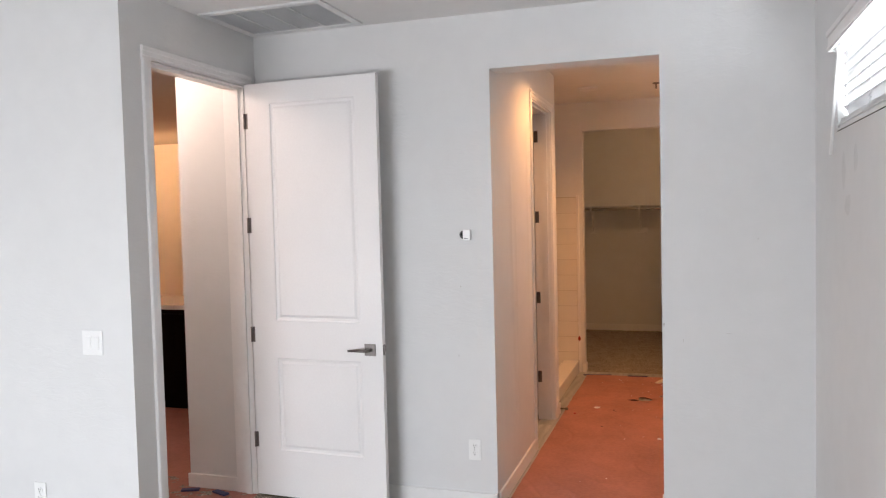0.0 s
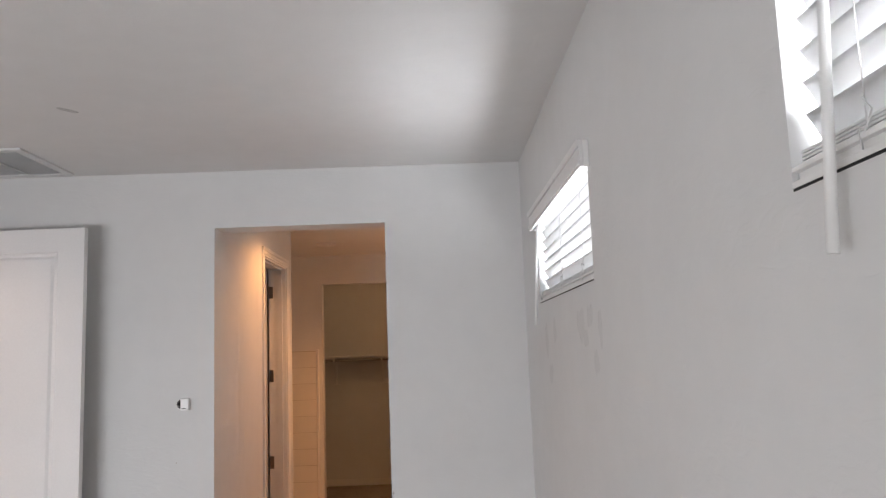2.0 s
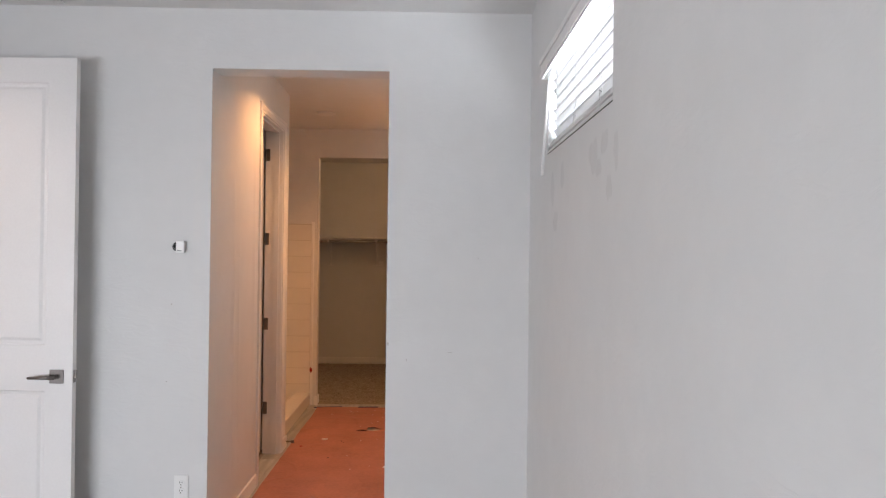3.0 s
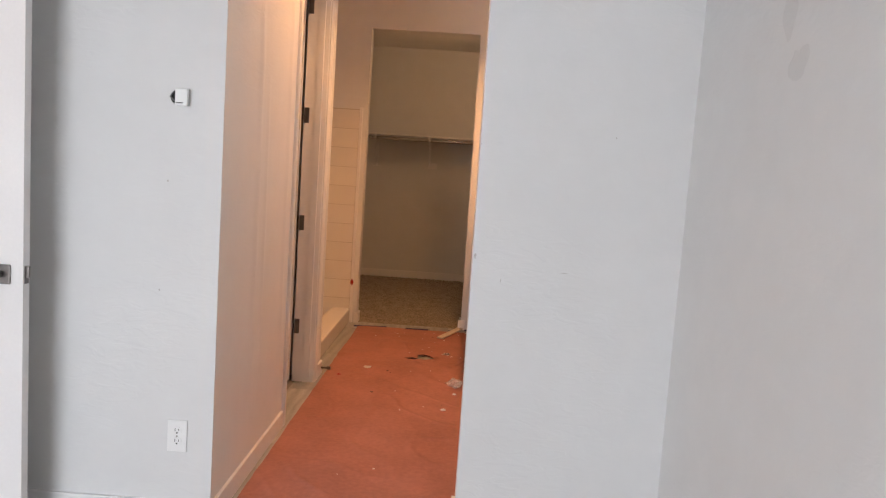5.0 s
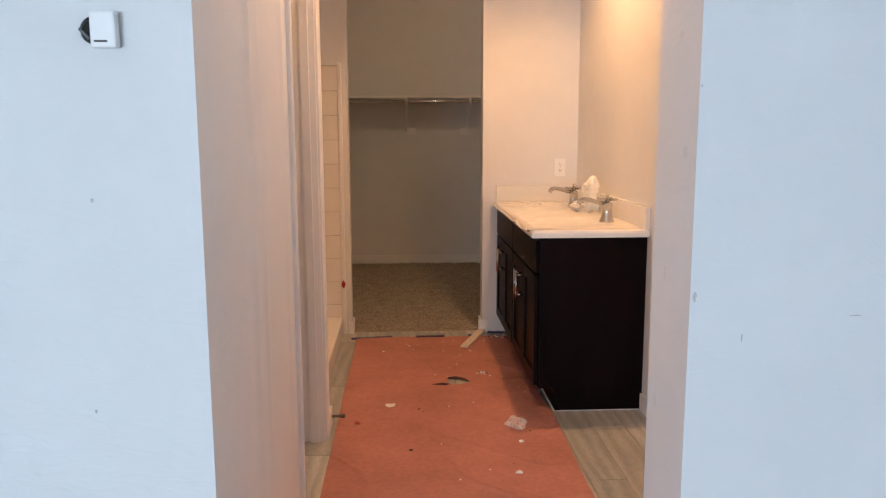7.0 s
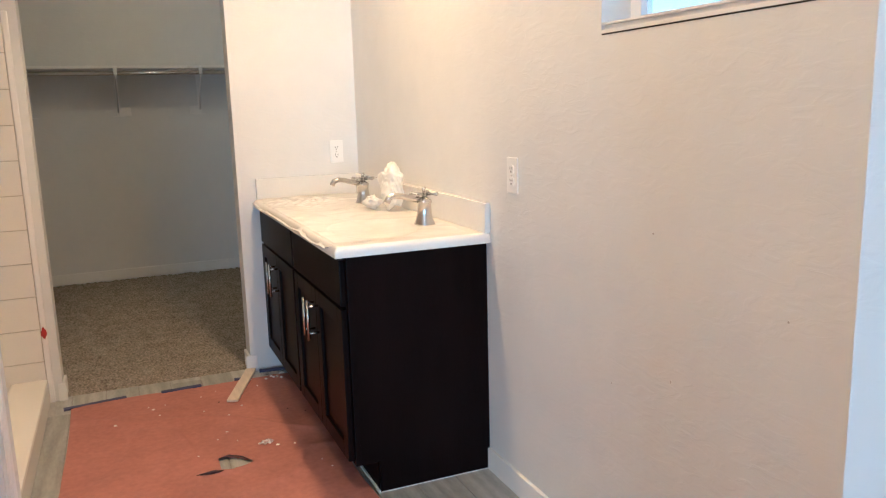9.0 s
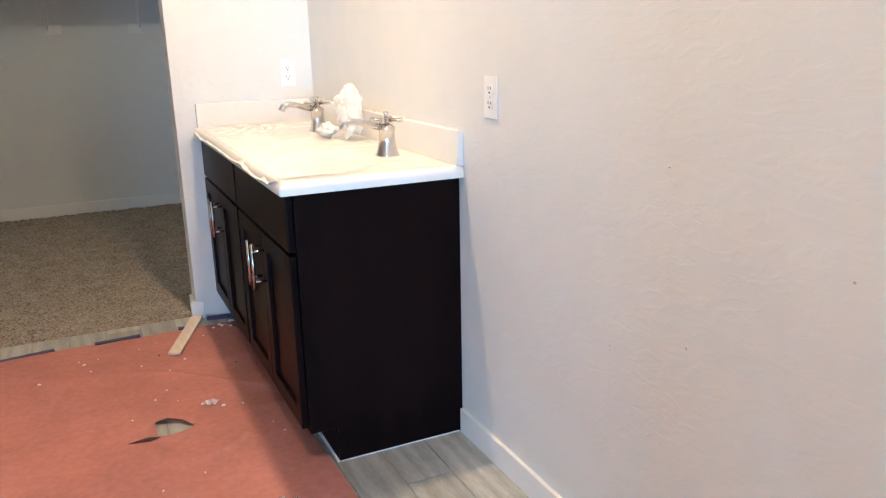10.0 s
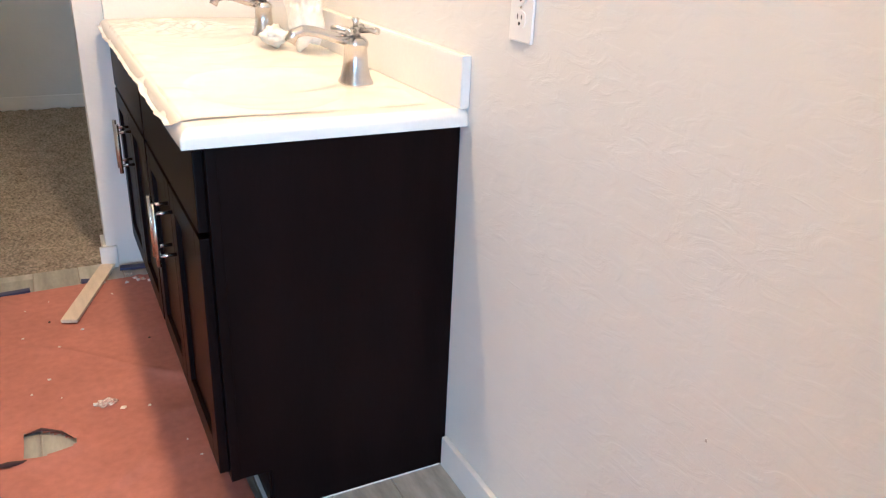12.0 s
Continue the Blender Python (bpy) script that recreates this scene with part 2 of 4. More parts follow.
solid("wall_passage", boxes((-1.945, -0.11, -0.1, -1.60, 0.17, H), (-1.945, 0.17, -0.1, -1.80, 6.0, H)), PAINT,
      "white passage wall ending in an outside corner", "wall")
solid("wall_passage_far", boxes((-9.0, 5.2, -0.1, -1.945, 5.35, H), (-9.15, -1.02, -0.1, -9.0, 5.35, H)), PAINT, "plain wall beyond the passage", "wall")
solid("wall_passage_south", boxes((-9.0, -1.16, -0.1, -4.15, -1.02, H)), PAINT, "plain wall of the passage", "wall")
solid("wall_bath_west", boxes((-0.13, 0.17, -0.1, 0, 1.145, H), (-0.13, 1.145, 2.44, 0, 1.915, H), (-0.13, 1.915, -0.1, 0, 2.13, H)), PAINT,
      "textured bath wall with a doorway to the toilet room", "wall")
solid("wall_toilet", boxes((-1.55, 0.17, -0.1, -1.40, 2.13, H), (-1.40, 2.03, -0.1, -0.13, 2.13, H)), PAINT, "plain toilet room wall", "wall")
solid("wall_shower", boxes((-1.10, 2.13, -0.1, -0.98, 3.76, H)), PAINT, "plain wall behind the shower", "wall")
solid("wall_bath_east", boxes((1.535, 0.222, -0.1, 1.70, 0.45, H), (1.535, 1.52, -0.1, 1.70, 3.76, H), (1.535, 0.45, -0.1, 1.70, 1.52, 1.521),
                              (1.535, 0.45, 2.35, 1.70, 1.52, H)), PAINT, "white textured bath wall beside the vanity", "wall")
solid("wall_closet_front", boxes((-1.10, 3.76, -0.1, 0, 3.89, H), (0.895, 3.76, -0.1, 2.1, 3.89, H), (0, 3.76, 2.465, 0.895, 3.89, H)), PAINT,
      "white wall with the open closet doorway", "wall")
solid("wall_closet_west", boxes((-0.72, 3.89, -0.1, -0.6, 6.62, H)), PAINT, "plain painted closet side wall", "wall")
solid("wall_closet_east", boxes((2.0, 3.89, -0.1, 2.1, 6.62, H)), PAINT, "plain painted closet side wall", "wall")
solid("wall_closet_back", boxes((-0.72, 6.62, -0.1, 2.1, 6.74, H)), PAINT, "plain painted closet wall behind the shelf", "wall")
solid("ceiling", boxes((-9.15, -6.2, H, 2.1, 6.74, H + 0.12)), CEIL, "flat off-white painted ceiling", "ceiling")
solid("floor", boxes((-9.15, -6.2, -0.16, 2.1, 6.74, -0.1)), GROUT, "concrete slab under the floor finishes", "floor")
solid("ground", boxes((-300, -300, -0.5, 300, 300, -0.4)), mat("dry_ground", (0.3, 0.26, 0.2), 0.95, vary=0.2, scale=0.5), "dry pale ground outside", "ground")


def carpet(name, x0, y0, x1, y1, step, label):
    bm = bmesh.new()
    nx, ny = int((x1 - x0) / step), int((y1 - y0) / step)
    g = [[bm.verts.new((x0 + (x1 - x0) * i / nx, y0 + (y1 - y0) * j / ny,
                        -0.004 + random.uniform(-0.007, 0.007) + 0.003 * noise.noise((i * 0.17, j * 0.17, 4)) - (0.02 if j in (0, ny) else 0)))
          for j in range(ny + 1)] for i in range(nx + 1)]
    for i in range(nx):
        for j in range(ny):
            bm.faces.new((g[i][j], g[i + 1][j], g[i + 1][j + 1], g[i][j + 1])).smooth = True
    return solid(name, bm, CARPET, label, "carpet", "stuff")


carpet("bedroom_carpet", -4.0, -6.0, 1.620, 0.035, 0.024, "grey-brown cut-pile bedroom carpet")
carpet("closet_carpet", -0.6, 3.80, 2.0, 6.62, 0.016, "brown cut-pile closet carpet with trodden patches")
solid("passage_floor", boxes((-9.0, -1.02, -0.1, -1.46, 5.2, -0.002)), PAPER, "red paper over the passage floor", "floor")

# ---- baseboards ----
BH, BT = 0.085, 0.014


def baseboard(*runs):
    for r in runs:
        ob = solid("baseboard", boxes(r, bevel=0.003), TRIM, "low white painted baseboard", "baseboard")


baseboard((-1.44, -BT, 0, -0.012, 0, BH), (0.918, -BT, 0, 1.604, 0, BH), (0.896, -BT, 0, 0.918, 0.02, BH + 0.003),
          (1.620 - BT, -6.0, 0, 1.620, -0.015, BH), (-0.012, -BT, 0, 0, 0.02, BH + 0.003),
          (-3.99, -1.155 - BT, 0, -1.46, -1.155, BH),
          (0, 0.0215, 0, BT, 1.075, BH), (1.535 - BT, 0.237, 0, 1.535, 2.21, BH),
          (0.87, 3.76 - BT, 0, 0.93, 3.76, BH), (-0.02, 3.76 - BT, 0, 0.018, 3.76, BH + 0.002), (0.882, 3.775, 0, 0.895, 3.89, BH), (0, 3.775, 0, 0.013, 3.89, BH),
          (-0.6, 6.62 - BT, 0, 2.0, 6.62, BH), (-1.955, -0.11 - BT, 0, -1.60, -0.11, BH), (0.896 - BT, 0.022, 0, 0.896, 0.222, BH),
          (1.95, 3.9, 0, 1.999, 6.6, BH))

# ---- bath floor: planks on a grout bed ----
bath_floor = solid("bath_floor", boxes((-1.40, 0.17, -0.1, 1.535, 3.80, -0.004), (-0.0, 0.033, -0.1, 0.896, 0.17, -0.004)), GROUT,
                   "wood-look porcelain plank floor in pale grey-brown", "floor")

# ---- rosin paper over the floor ----
def paper_sheet():
    bm = bmesh.new()
    x0, x1, y0, y1, s = 0.036, 1.07, 0.135, 3.625, 0.0085
    nx, ny = int((x1 - x0) / s), int((y1 - y0) / s)
    g = []
    for i in range(nx + 1):
        col = []
        for j in range(ny + 1):
            u, v = i / nx, j / ny
            y = y0 + (y1 - y0) * v
            right = x1 + 0.018 * noise.noise((y * 1.3, 0, 7)) - 0.05 * max(0, 0.9 - y)
            left = x0 + 0.012 * noise.noise((y * 1.1, 3, 2))
            x = left + (right - left) * u
            yy = y + 0.012 * noise.noise((x * 4, 0, 9)) * (1 - min(1, 8 * min(v, 1 - v)))
            z = 0.005 + 0.0022 * noise.noise((x * 3, yy * 1.5, 0)) + 0.010 * max(0, noise.noise((x * 2.2, yy * 7, 5))) ** 1.3 + 0.005 * max(0, 1 - 14 * abs(noise.noise((x * 2.6 + yy, yy * 1.9, 3))))
            z += 0.0018 * noise.noise((x * 16, yy * 13, 8)) * (1 if yy > 1.7 else 0.5)
            d = math.hypot(x - 0.65, (yy - 2.683))
            z += 0.008 * max(0, 1 - abs(d - 0.075) / 0.03)
            col.append(bm.verts.new((x, yy, z)))
        g.append(col)
    for i in range(nx):
        for j in range(ny):
            a = g[i][j].co
            px, py = a.x + s / 2 - 0.648, a.y + s / 2 - 2.683
            # torn half-moon by the vanity
            top = 0.05 - 0.5 * px - 7 * px * px
            low = -0.058 + 0.25 * px
            if -0.052 < px < 0.068 and low - 0.25 * px + 0.5 * (px + 0.05) * 0.3 < py < top:
                continue
            bm.faces.new((g[i][j], g[i + 1][j], g[i + 1][j + 1], g[i][j + 1])).smooth = True
    return solid("floor_paper", bm, PAPER, "red-brown rosin paper sheet, creased, torn and scuffed", "paper", "")


paper_sheet()


def tape(x0, y0, x1, y1, w=0.026):
    bm = bmesh.new()
    n = 14
    a, b = Vector((x0, y0, 0)), Vector((x1, y1, 0))
    d = (b - a).normalized()
    q = Vector((-d.y, d.x, 0)) * w / 2
    rows = []
    for i in range(n + 1):
        p = a.lerp(b, i / n)
        z = 0.0105 + 0.002 * noise.noise((i * 0.7, x0, y0))
        rows.append([bm.verts.new(p + q + Vector((0, 0, z))), bm.verts.new(p - q + Vector((0, 0, z))),
                     bm.verts.new(p - q + Vector((0, 0, z - 0.009))), bm.verts.new(p + q + Vector((0, 0, z - 0.009)))])
    for r, t in zip(rows, rows[1:]):
        for k in range(4):
            bm.faces.new((r[k], r[(k + 1) % 4], t[(k + 1) % 4], t[k]))
    bm.faces.new(rows[0]), bm.faces.new(rows[-1])
    solid("tape_strip", bm, TAPE, "strip of blue painter's tape on paper edge", "tape", "thing", "blue tape strips")


tape(0.005, 3.604, 0.277, 3.637)
tape(0.437, 3.627, 0.626, 3.638)
tape(0.79, 3.645, 0.87, 3.64)
tape(0.015, 0.128, 0.18, 0.132)
tape(0.31, 0.140, 0.625, 0.155)
tape(0.93, 3.72, 1.08, 3.70, 0.03)
tape(-1.95, -0.2, -1.85, -0.16, 0.04)
tape(-1.74, -0.16, -1.63, -0.2, 0.04)


# ---- doors ----
def molded_leaf(w, h, th, z0, sx=1):
    """A two-panel moulded leaf from x=0 to x=w, thickness towards +y; both faces have raised-edge panels."""
    bm = bmesh.new()
    p0, p1 = 0.16, w - 0.135
    za, zb, zc, zd = 0.29, 0.84, 1.06, 2.325
    cols = [0, p0, p1, w]
    rows = [z0, za, zb, zc, zd, z0 + h]
    for y, s in ((0, 1), (th, -1)):
        for i in range(3):
            for j in range(5):
                xa, xb, z_a, z_b = cols[i], cols[i + 1], rows[j], rows[j + 1]
                if i == 1 and j in (1, 3):
                    rings = []
                    for ins, dep in ((0, 0), (0.006, 0.007), (0.02, 0.009), (0.034, 0.002), (0.045, 0.002)):
                        rings.append([bm.verts.new(v) for v in ((xa + ins, y + s * dep, z_a + ins), (xb - ins, y + s * dep, z_a + ins),
                                                                (xb - ins, y + s * dep, z_b - ins), (xa + ins, y + s * dep, z_b - ins))])
                    for r, t in zip(rings, rings[1:]):
                        for k in range(4):
                            bm.faces.new((r[k], r[(k + 1) % 4], t[(k + 1) % 4], t[k]))
                    bm.faces.new(rings[-1])
                else:
                    bm.faces.new([bm.verts.new(v) for v in ((xa, y, z_a), (xb, y, z_a), (xb, y, z_b), (xa, y, z_b))])
    for a, b in (((0, 0), (0, th)), ((w, 0), (w, th))):
        bm.faces.new([bm.verts.new(v) for v in ((a[0], a[1], z0), (b[0], b[1], z0), (b[0], b[1], z0 + h), (a[0], a[1], z0 + h))])
    for z in (z0, z0 + h):
        bm.faces.new([bm.verts.new(v) for v in ((0, 0, z), (w, 0, z), (w, th, z), (0, th, z))])
    bmesh.ops.remove_doubles(bm, verts=bm.verts, dist=0.0005)
    return bm


entry = thing("door_1", (-1.437, -0.150, 0), "tall white two-panel door standing open against the wall", "door", kind="structure", turn=-2.2)
part("leaf", molded_leaf(0.84, 2.43, 0.035, 0.014), DOORP, entry, local=True)


def lever(parent, x, z, s):
    bm = boxes((x - 0.033, min(0, s * 0.009), z - 0.033, x + 0.033, max(0, s * 0.009), z + 0.033), bevel=0.002)
    plate = part("rose", bm, BRONZE, parent, "square dark metal rose", local=True)
    bm = bmesh.new()
    tube(bm, [(x, s * 0.009, z), (x, s * 0.045, z)], 0.010)
    tube(bm, [(x + 0.008, s * 0.047, z), (x - 0.05, s * 0.05, z), (x - 0.118, s * 0.047, z - 0.003)], [0.010, 0.009, 0.006], 8)
    part("lever", bm, BRONZE, parent, "dark satin lever handle", local=True)



lever(entry, 0.765, 0.91, -1)

part("latch_plate", boxes((0.8402, 0.006, 0.88, 0.8422, 0.029, 0.94), (0.842, 0.012, 0.90, 0.851, 0.023, 0.94), bevel=0.0008), BRONZE, entry, local=True)
for hz in (2.23, 1.62, 0.975, 0.345):
    bm = bmesh.new()
    tube(bm, [(-0.006, -0.006, hz - 0.045), (-0.006, -0.006, hz + 0.045)], 0.0065, 10)
    box(bm, -0.004, -0.002, hz - 0.045, 0.012, 0.0, hz + 0.045)
    part("hinge", bm, BRONZE, entry, "dark metal hinge", local=True)


def casing_profile(bm, a, b, out, face, w=0.062, t=0.016):
    """A stepped casing board from a to b (both on the wall face), widening towards out, standing off along face."""
    a, b, out, face = Vector(a), Vector(b), Vector(out), Vector(face)
    prof = [(0, 0), (0, 0.009), (0.012, 0.009), (0.016, 0.012), (0.034, 0.012), (0.040, t), (w - 0.004, t), (w, t - 0.004), (w, 0)]
    r = [[bm.verts.new(p + out * u + face * v) for u, v in prof] for p in (a, b)]
    for k in range(len(prof)):
        bm.faces.new((r[0][k], r[0][(k + 1) % len(prof)], r[1][(k + 1) % len(prof)], r[1][k]))
    bm.faces.new(r[0]), bm.faces.new(r[1])


def door_trim(name, x, ya, yb, top, face, depth, label):
    """Jambs, stop and casing of a doorway in a wall parallel to y; the casing lies on the face at x."""
    ob = thing(name, (x, (ya + yb) / 2, 0), label, "door frame", kind="structure")
    xi = x - face * depth
    lo, hi = min(x, xi), max(x, xi)
    part("jamb", boxes((lo, ya - 0.001, 0, hi, ya + 0.016, top - 0.016), bevel=0.001), TRIM, ob)
    part("jamb", boxes((lo, yb - 0.016, 0, hi, yb + 0.001, top - 0.016), bevel=0.001), TRIM, ob)
    part("head_jamb", boxes((lo, ya, top - 0.016, hi, yb, top), bevel=0.001), TRIM, ob)
    m = (lo + hi) / 2 + face * 0.02
    part("door_stop", boxes((m - 0.018, ya + 0.016, 0, m + 0.018, ya + 0.028, top - 0.016), (m - 0.018, yb - 0.028, 0, m + 0.018, yb - 0.016, top - 0.016),
                            (m - 0.018, ya + 0.028, top - 0.028, m + 0.018, yb - 0.028, top - 0.016)), TRIM, ob)
    for y, o in ((ya + 0.006, -1), (yb - 0.006, 1)):
        bm = bmesh.new()
        casing_profile(bm, (x, y, 0), (x, y, top - 0.006), (0, o, 0), (face, 0, 0))
        part("casing", bm, TRIM, ob)
    bm = bmesh.new()
    casing_profile(bm, (x, ya + 0.006 - 0.062, top - 0.006), (x, yb - 0.006 + 0.062, top - 0.006), (0, 0, 1), (face, 0, 0))
    part("head_casing", bm, TRIM, ob)
    return ob


door_trim("door_frame_1", -1.46, -0.960, -0.115, 2.45, 1, 0.14, "white moulded casing round the entry doorway")
wc_frame = door_trim("door_frame_2", 0.0, 1.145, 1.915, 2.445, 1, 0.13, "white moulded casing round the toilet doorway")
for hz in (2.25, 1.617, 0.978, 0.345):
    part("hinge_leaf", boxes((-0.128, 1.8965, hz - 0.045, -0.098, 1.8995, hz + 0.045), bevel=0.001), BRONZE, wc_frame, "dark metal hinge leaf on the jamb")

wc_door = thing("door_2", (-0.142, 1.892, 0), "white two-panel door swung open into the toilet room", "door", kind="structure", turn=180)
part("leaf", molded_leaf(0.74, 2.41, 0.035, 0.014), DOORP, wc_door, local=True)
lever(wc_door, 0.69, 0.93, -1)


# ---- windows with blinds ----
def window(name, x, ya, yb, za, zb, depth, wand_y, label, proud=True):
    ob = thing(name, (x + depth, (ya + yb) / 2, za), label, "window", kind="structure")
    f = 0.045
    xo = x + depth - 0.05
    part("window_frame", boxes((xo, ya, za, xo + 0.04, ya + f, zb), (xo, yb - f, za, xo + 0.04, yb, zb), (xo, ya + f, za, xo + 0.04, yb - f, za + f),
                               (xo, ya + f, zb - f, xo + 0.04, yb - f, zb), bevel=0.003), PLASTIC, ob, "white vinyl frame")
    pane = part("pane", boxes((xo + 0.018, ya + f, za + f, xo + 0.022, yb - f, zb - f)), GLASS, ob)
    pane.visible_shadow = False
    part("window_sill", boxes((x - 0.002, ya + 0.002, za + 0.003, xo, yb - 0.002, za + 0.012), (x + 0.008, ya + 0.002, za + 0.012, xo, yb - 0.002, za + 0.024),
                              (x - 0.001, ya + 0.002, za + 0.024, x + 0.016, yb - 0.002, za + 0.031), bevel=0.0015), TRIM, ob, "grooved white sill edge")
    # shade in the gap under the sill, drawn as a near-black strip
    part("sill_gap_shade", boxes((x - 0.0012, ya + 0.003, za - 0.0005, x + 0.02, yb - 0.003, za + 0.003)), DARKHOLE, ob, "dark strip for the shaded gap under the sill")
    return ob


def blind(x, ya, yb, za, zb, wand_y, valance=True):
    ob = thing("window_blind", (x + 0.03, (ya + yb) / 2, zb), "white faux-wood venetian blind lowered with tilted slats", "blind", "window blinds")
    xs = x + 0.034
    pitch, tilt = 0.0435, radians(62)
    bottom = za + 0.040
    n = int((zb - 0.05 - bottom) / pitch)
    for k in range(n):
        z = bottom + 0.034 + k * pitch
        bm = bmesh.new()
        c = 5
        rows = []
        for i in range(c + 1):
            u = i / c - 0.5
            px, pz = xs - u * 0.051 * math.cos(tilt), z + u * 0.051 * math.sin(tilt) + 0.003 * (1 - 4 * u * u)
            rows.append([bm.verts.new((px - dz, y, pz + dz)) for dz in (0, 0.0024) for y in (ya + 0.012, yb - 0.012)])
        for p, q in zip(rows, rows[1:]):
            bm.faces.new((p[0], p[1], q[1], q[0])).smooth = True
            bm.faces.new((p[2], p[3], q[3], q[2])).smooth = True
        bm.faces.new((rows[0][0], rows[0][1], rows[0][3], rows[0][2]))
        bm.faces.new((rows[-1][0], rows[-1][1], rows[-1][3], rows[-1][2]))
        for s in (0, 1):
            bm.faces.new([p[s] for p in rows] + [p[s + 2] for p in reversed(rows)])
        part("slat", bm, SLAT, ob)
    for k in range(3):
        part("stacked_slat", boxes((xs - 0.025, ya + 0.012, bottom - 0.002 + k * 0.0045, xs + 0.025, yb - 0.012, bottom + 0.0012 + k * 0.0045)), SLAT, ob)
    part("bottom_rail", boxes((xs - 0.026, ya + 0.012, bottom - 0.018, xs + 0.026, yb - 0.012, bottom - 0.003), bevel=0.003), PLASTIC, ob, "thick bottom rail")
    part("head_rail", boxes((xs - 0.028, ya + 0.006, zb - 0.045, xs + 0.028, yb - 0.006, zb - 0.002)), PLASTIC, ob)
    for y in (ya + 0.17, (ya + yb) / 2, yb - 0.17):
        bm = bmesh.new()
        tube(bm, [(xs - 0.029, y, zb - 0.05), (xs - 0.029, y, bottom)], 0.0011, 5)
        part("ladder_cord", bm, PLASTIC, ob)
        bm = bmesh.new()
        tube(bm, [(xs - 0.028, y, bottom + 0.022), (xs - 0.038, y - 0.012, bottom + 0.026), (xs - 0.040, y - 0.030, bottom + 0.008), (xs - 0.038, y - 0.012, bottom - 0.010),
                  (xs - 0.036, y + 0.006, bottom - 0.004), (xs - 0.034, y + 0.004, bottom - 0.030)], 0.0014, 5)
        part("cord_loop", bm, PLASTIC, ob, "loose white cord end")
    if valance:
        v0, v1 = zb - 0.066, zb + 0.016
        bm = boxes((x - 0.030, ya - 0.04, v0, x - 0.018, yb + 0.045, v1), (x - 0.037, ya - 0.045, v1 - 0.022, x - 0.030, yb + 0.05, v1),
                   (x - 0.034, ya - 0.042, v0 + 0.008, x - 0.030, yb + 0.047, v0 + 0.020),
                   (x - 0.018, ya - 0.04, v0, x - 0.001, ya - 0.028, v1), (x - 0.018, yb + 0.033, v0, x - 0.001, yb + 0.045, v1), bevel=0.002)
        part("valance", bm, TRIM, ob, "white moulded valance")
    bm = bmesh.new()
    tube(bm, [(x - 0.006, wand_y, zb - 0.05), (x - 0.022, wand_y, za + 0.1), (x - 0.034, wand_y, za - 0.098)], [0.006, 0.0065, 0.007], 10)
    part("tilt_wand", bm, PLASTIC, ob, "white plastic tilt wand")
    return ob


window("window_1", 1.620, -1.75, -0.585, 1.96, 2.36, 0.14, 0, "high white vinyl bedroom window")
window("window_2", 1.620, -4.22, -3.025, 1.96, 2.36, 0.14, 0, "high white vinyl bedroom window")
window("window_3", 1.535, 0.45, 1.52, 1.521, 2.35, 0.14, 0, "white vinyl bath window over the plank floor")
blind(1.620, -1.75, -0.585, 1.96, 2.36, -0.64)
blind(1.620, -4.22, -3.025, 1.96, 2.36, -3.172)

# ---- bedroom fixtures ----
vent = thing("return_air_grille", (-1.08, -0.31, H), "white stamped metal return air grille in ceiling", "vent")
part("frame", boxes((-1.43, -0.590, H - 0.012, -0.712, -0.550, H + 0.0), (-1.43, -0.105, H - 0.012, -0.712, -0.065, H), (-1.43, -0.550, H - 0.012, -1.39, -0.105, H),
                    (-0.752, -0.550, H - 0.012, -0.712, -0.105, H), bevel=0.003), VENTM, vent)
part("backing", boxes((-1.39, -0.550, H - 0.003, -0.752, -0.105, H - 0.001)), mat("vent_dark", (0.06, 0.06, 0.065), 0.8), vent)
for k in range(29):
    y = -0.543 + k * 0.015
    bm = bmesh.new()
    q = [(-1.39, y, H - 0.011), (-0.752, y, H - 0.011), (-0.752, y + 0.011, H - 0.004), (-1.39, y + 0.011, H - 0.004)]
    lo = [bm.verts.new(p) for p in q]
    hi = [bm.verts.new((p[0], p[1], p[2] + 0.0015)) for p in q]
    bm.faces.new(lo), bm.faces.new(hi)
    for a in range(4):
        bm.faces.new((lo[a], lo[(a + 1) % 4], hi[(a + 1) % 4], hi[a]))
    part("slat", bm, VENTM, vent)
for k in (0, 1, 2):
    x = -1.235 + k * 0.157
    part("rib", boxes((x - 0.004, -0.550, H - 0.0135, x + 0.004, -0.105, H - 0.0112)), VENTM, vent)

thermostat = thing("thermostat_mount", (-0.155, 0, 1.541), "white thermostat cover hanging beside its dark wall hole", "thermostat")
part("cover", boxes((-0.165, -0.026, 1.511, -0.122, -0.003, 1.571), bevel=0.004), PLASTIC, thermostat)
bm = bmesh.new()
tube(bm, [(-0.166, -0.001, 1.542), (-0.166, -0.004, 1.542)], [0.024, 0.022], 16)
part("wall_hole", bm, DARKHOLE, thermostat, "dark round cable hole")
bm = bmesh.new()
tube(bm, [(-0.176, -0.006, 1.559), (-0.186, -0.012, 1.542), (-0.172, -0.01, 1.527)], 0.003, 6)
part("wire", bm, mat("grey_wire", (0.2, 0.2, 0.2), 0.5), thermostat)
part("slot", boxes((-0.158, -0.0272, 1.52, -0.136, -0.0262, 1.523)), DARKHOLE, thermostat)


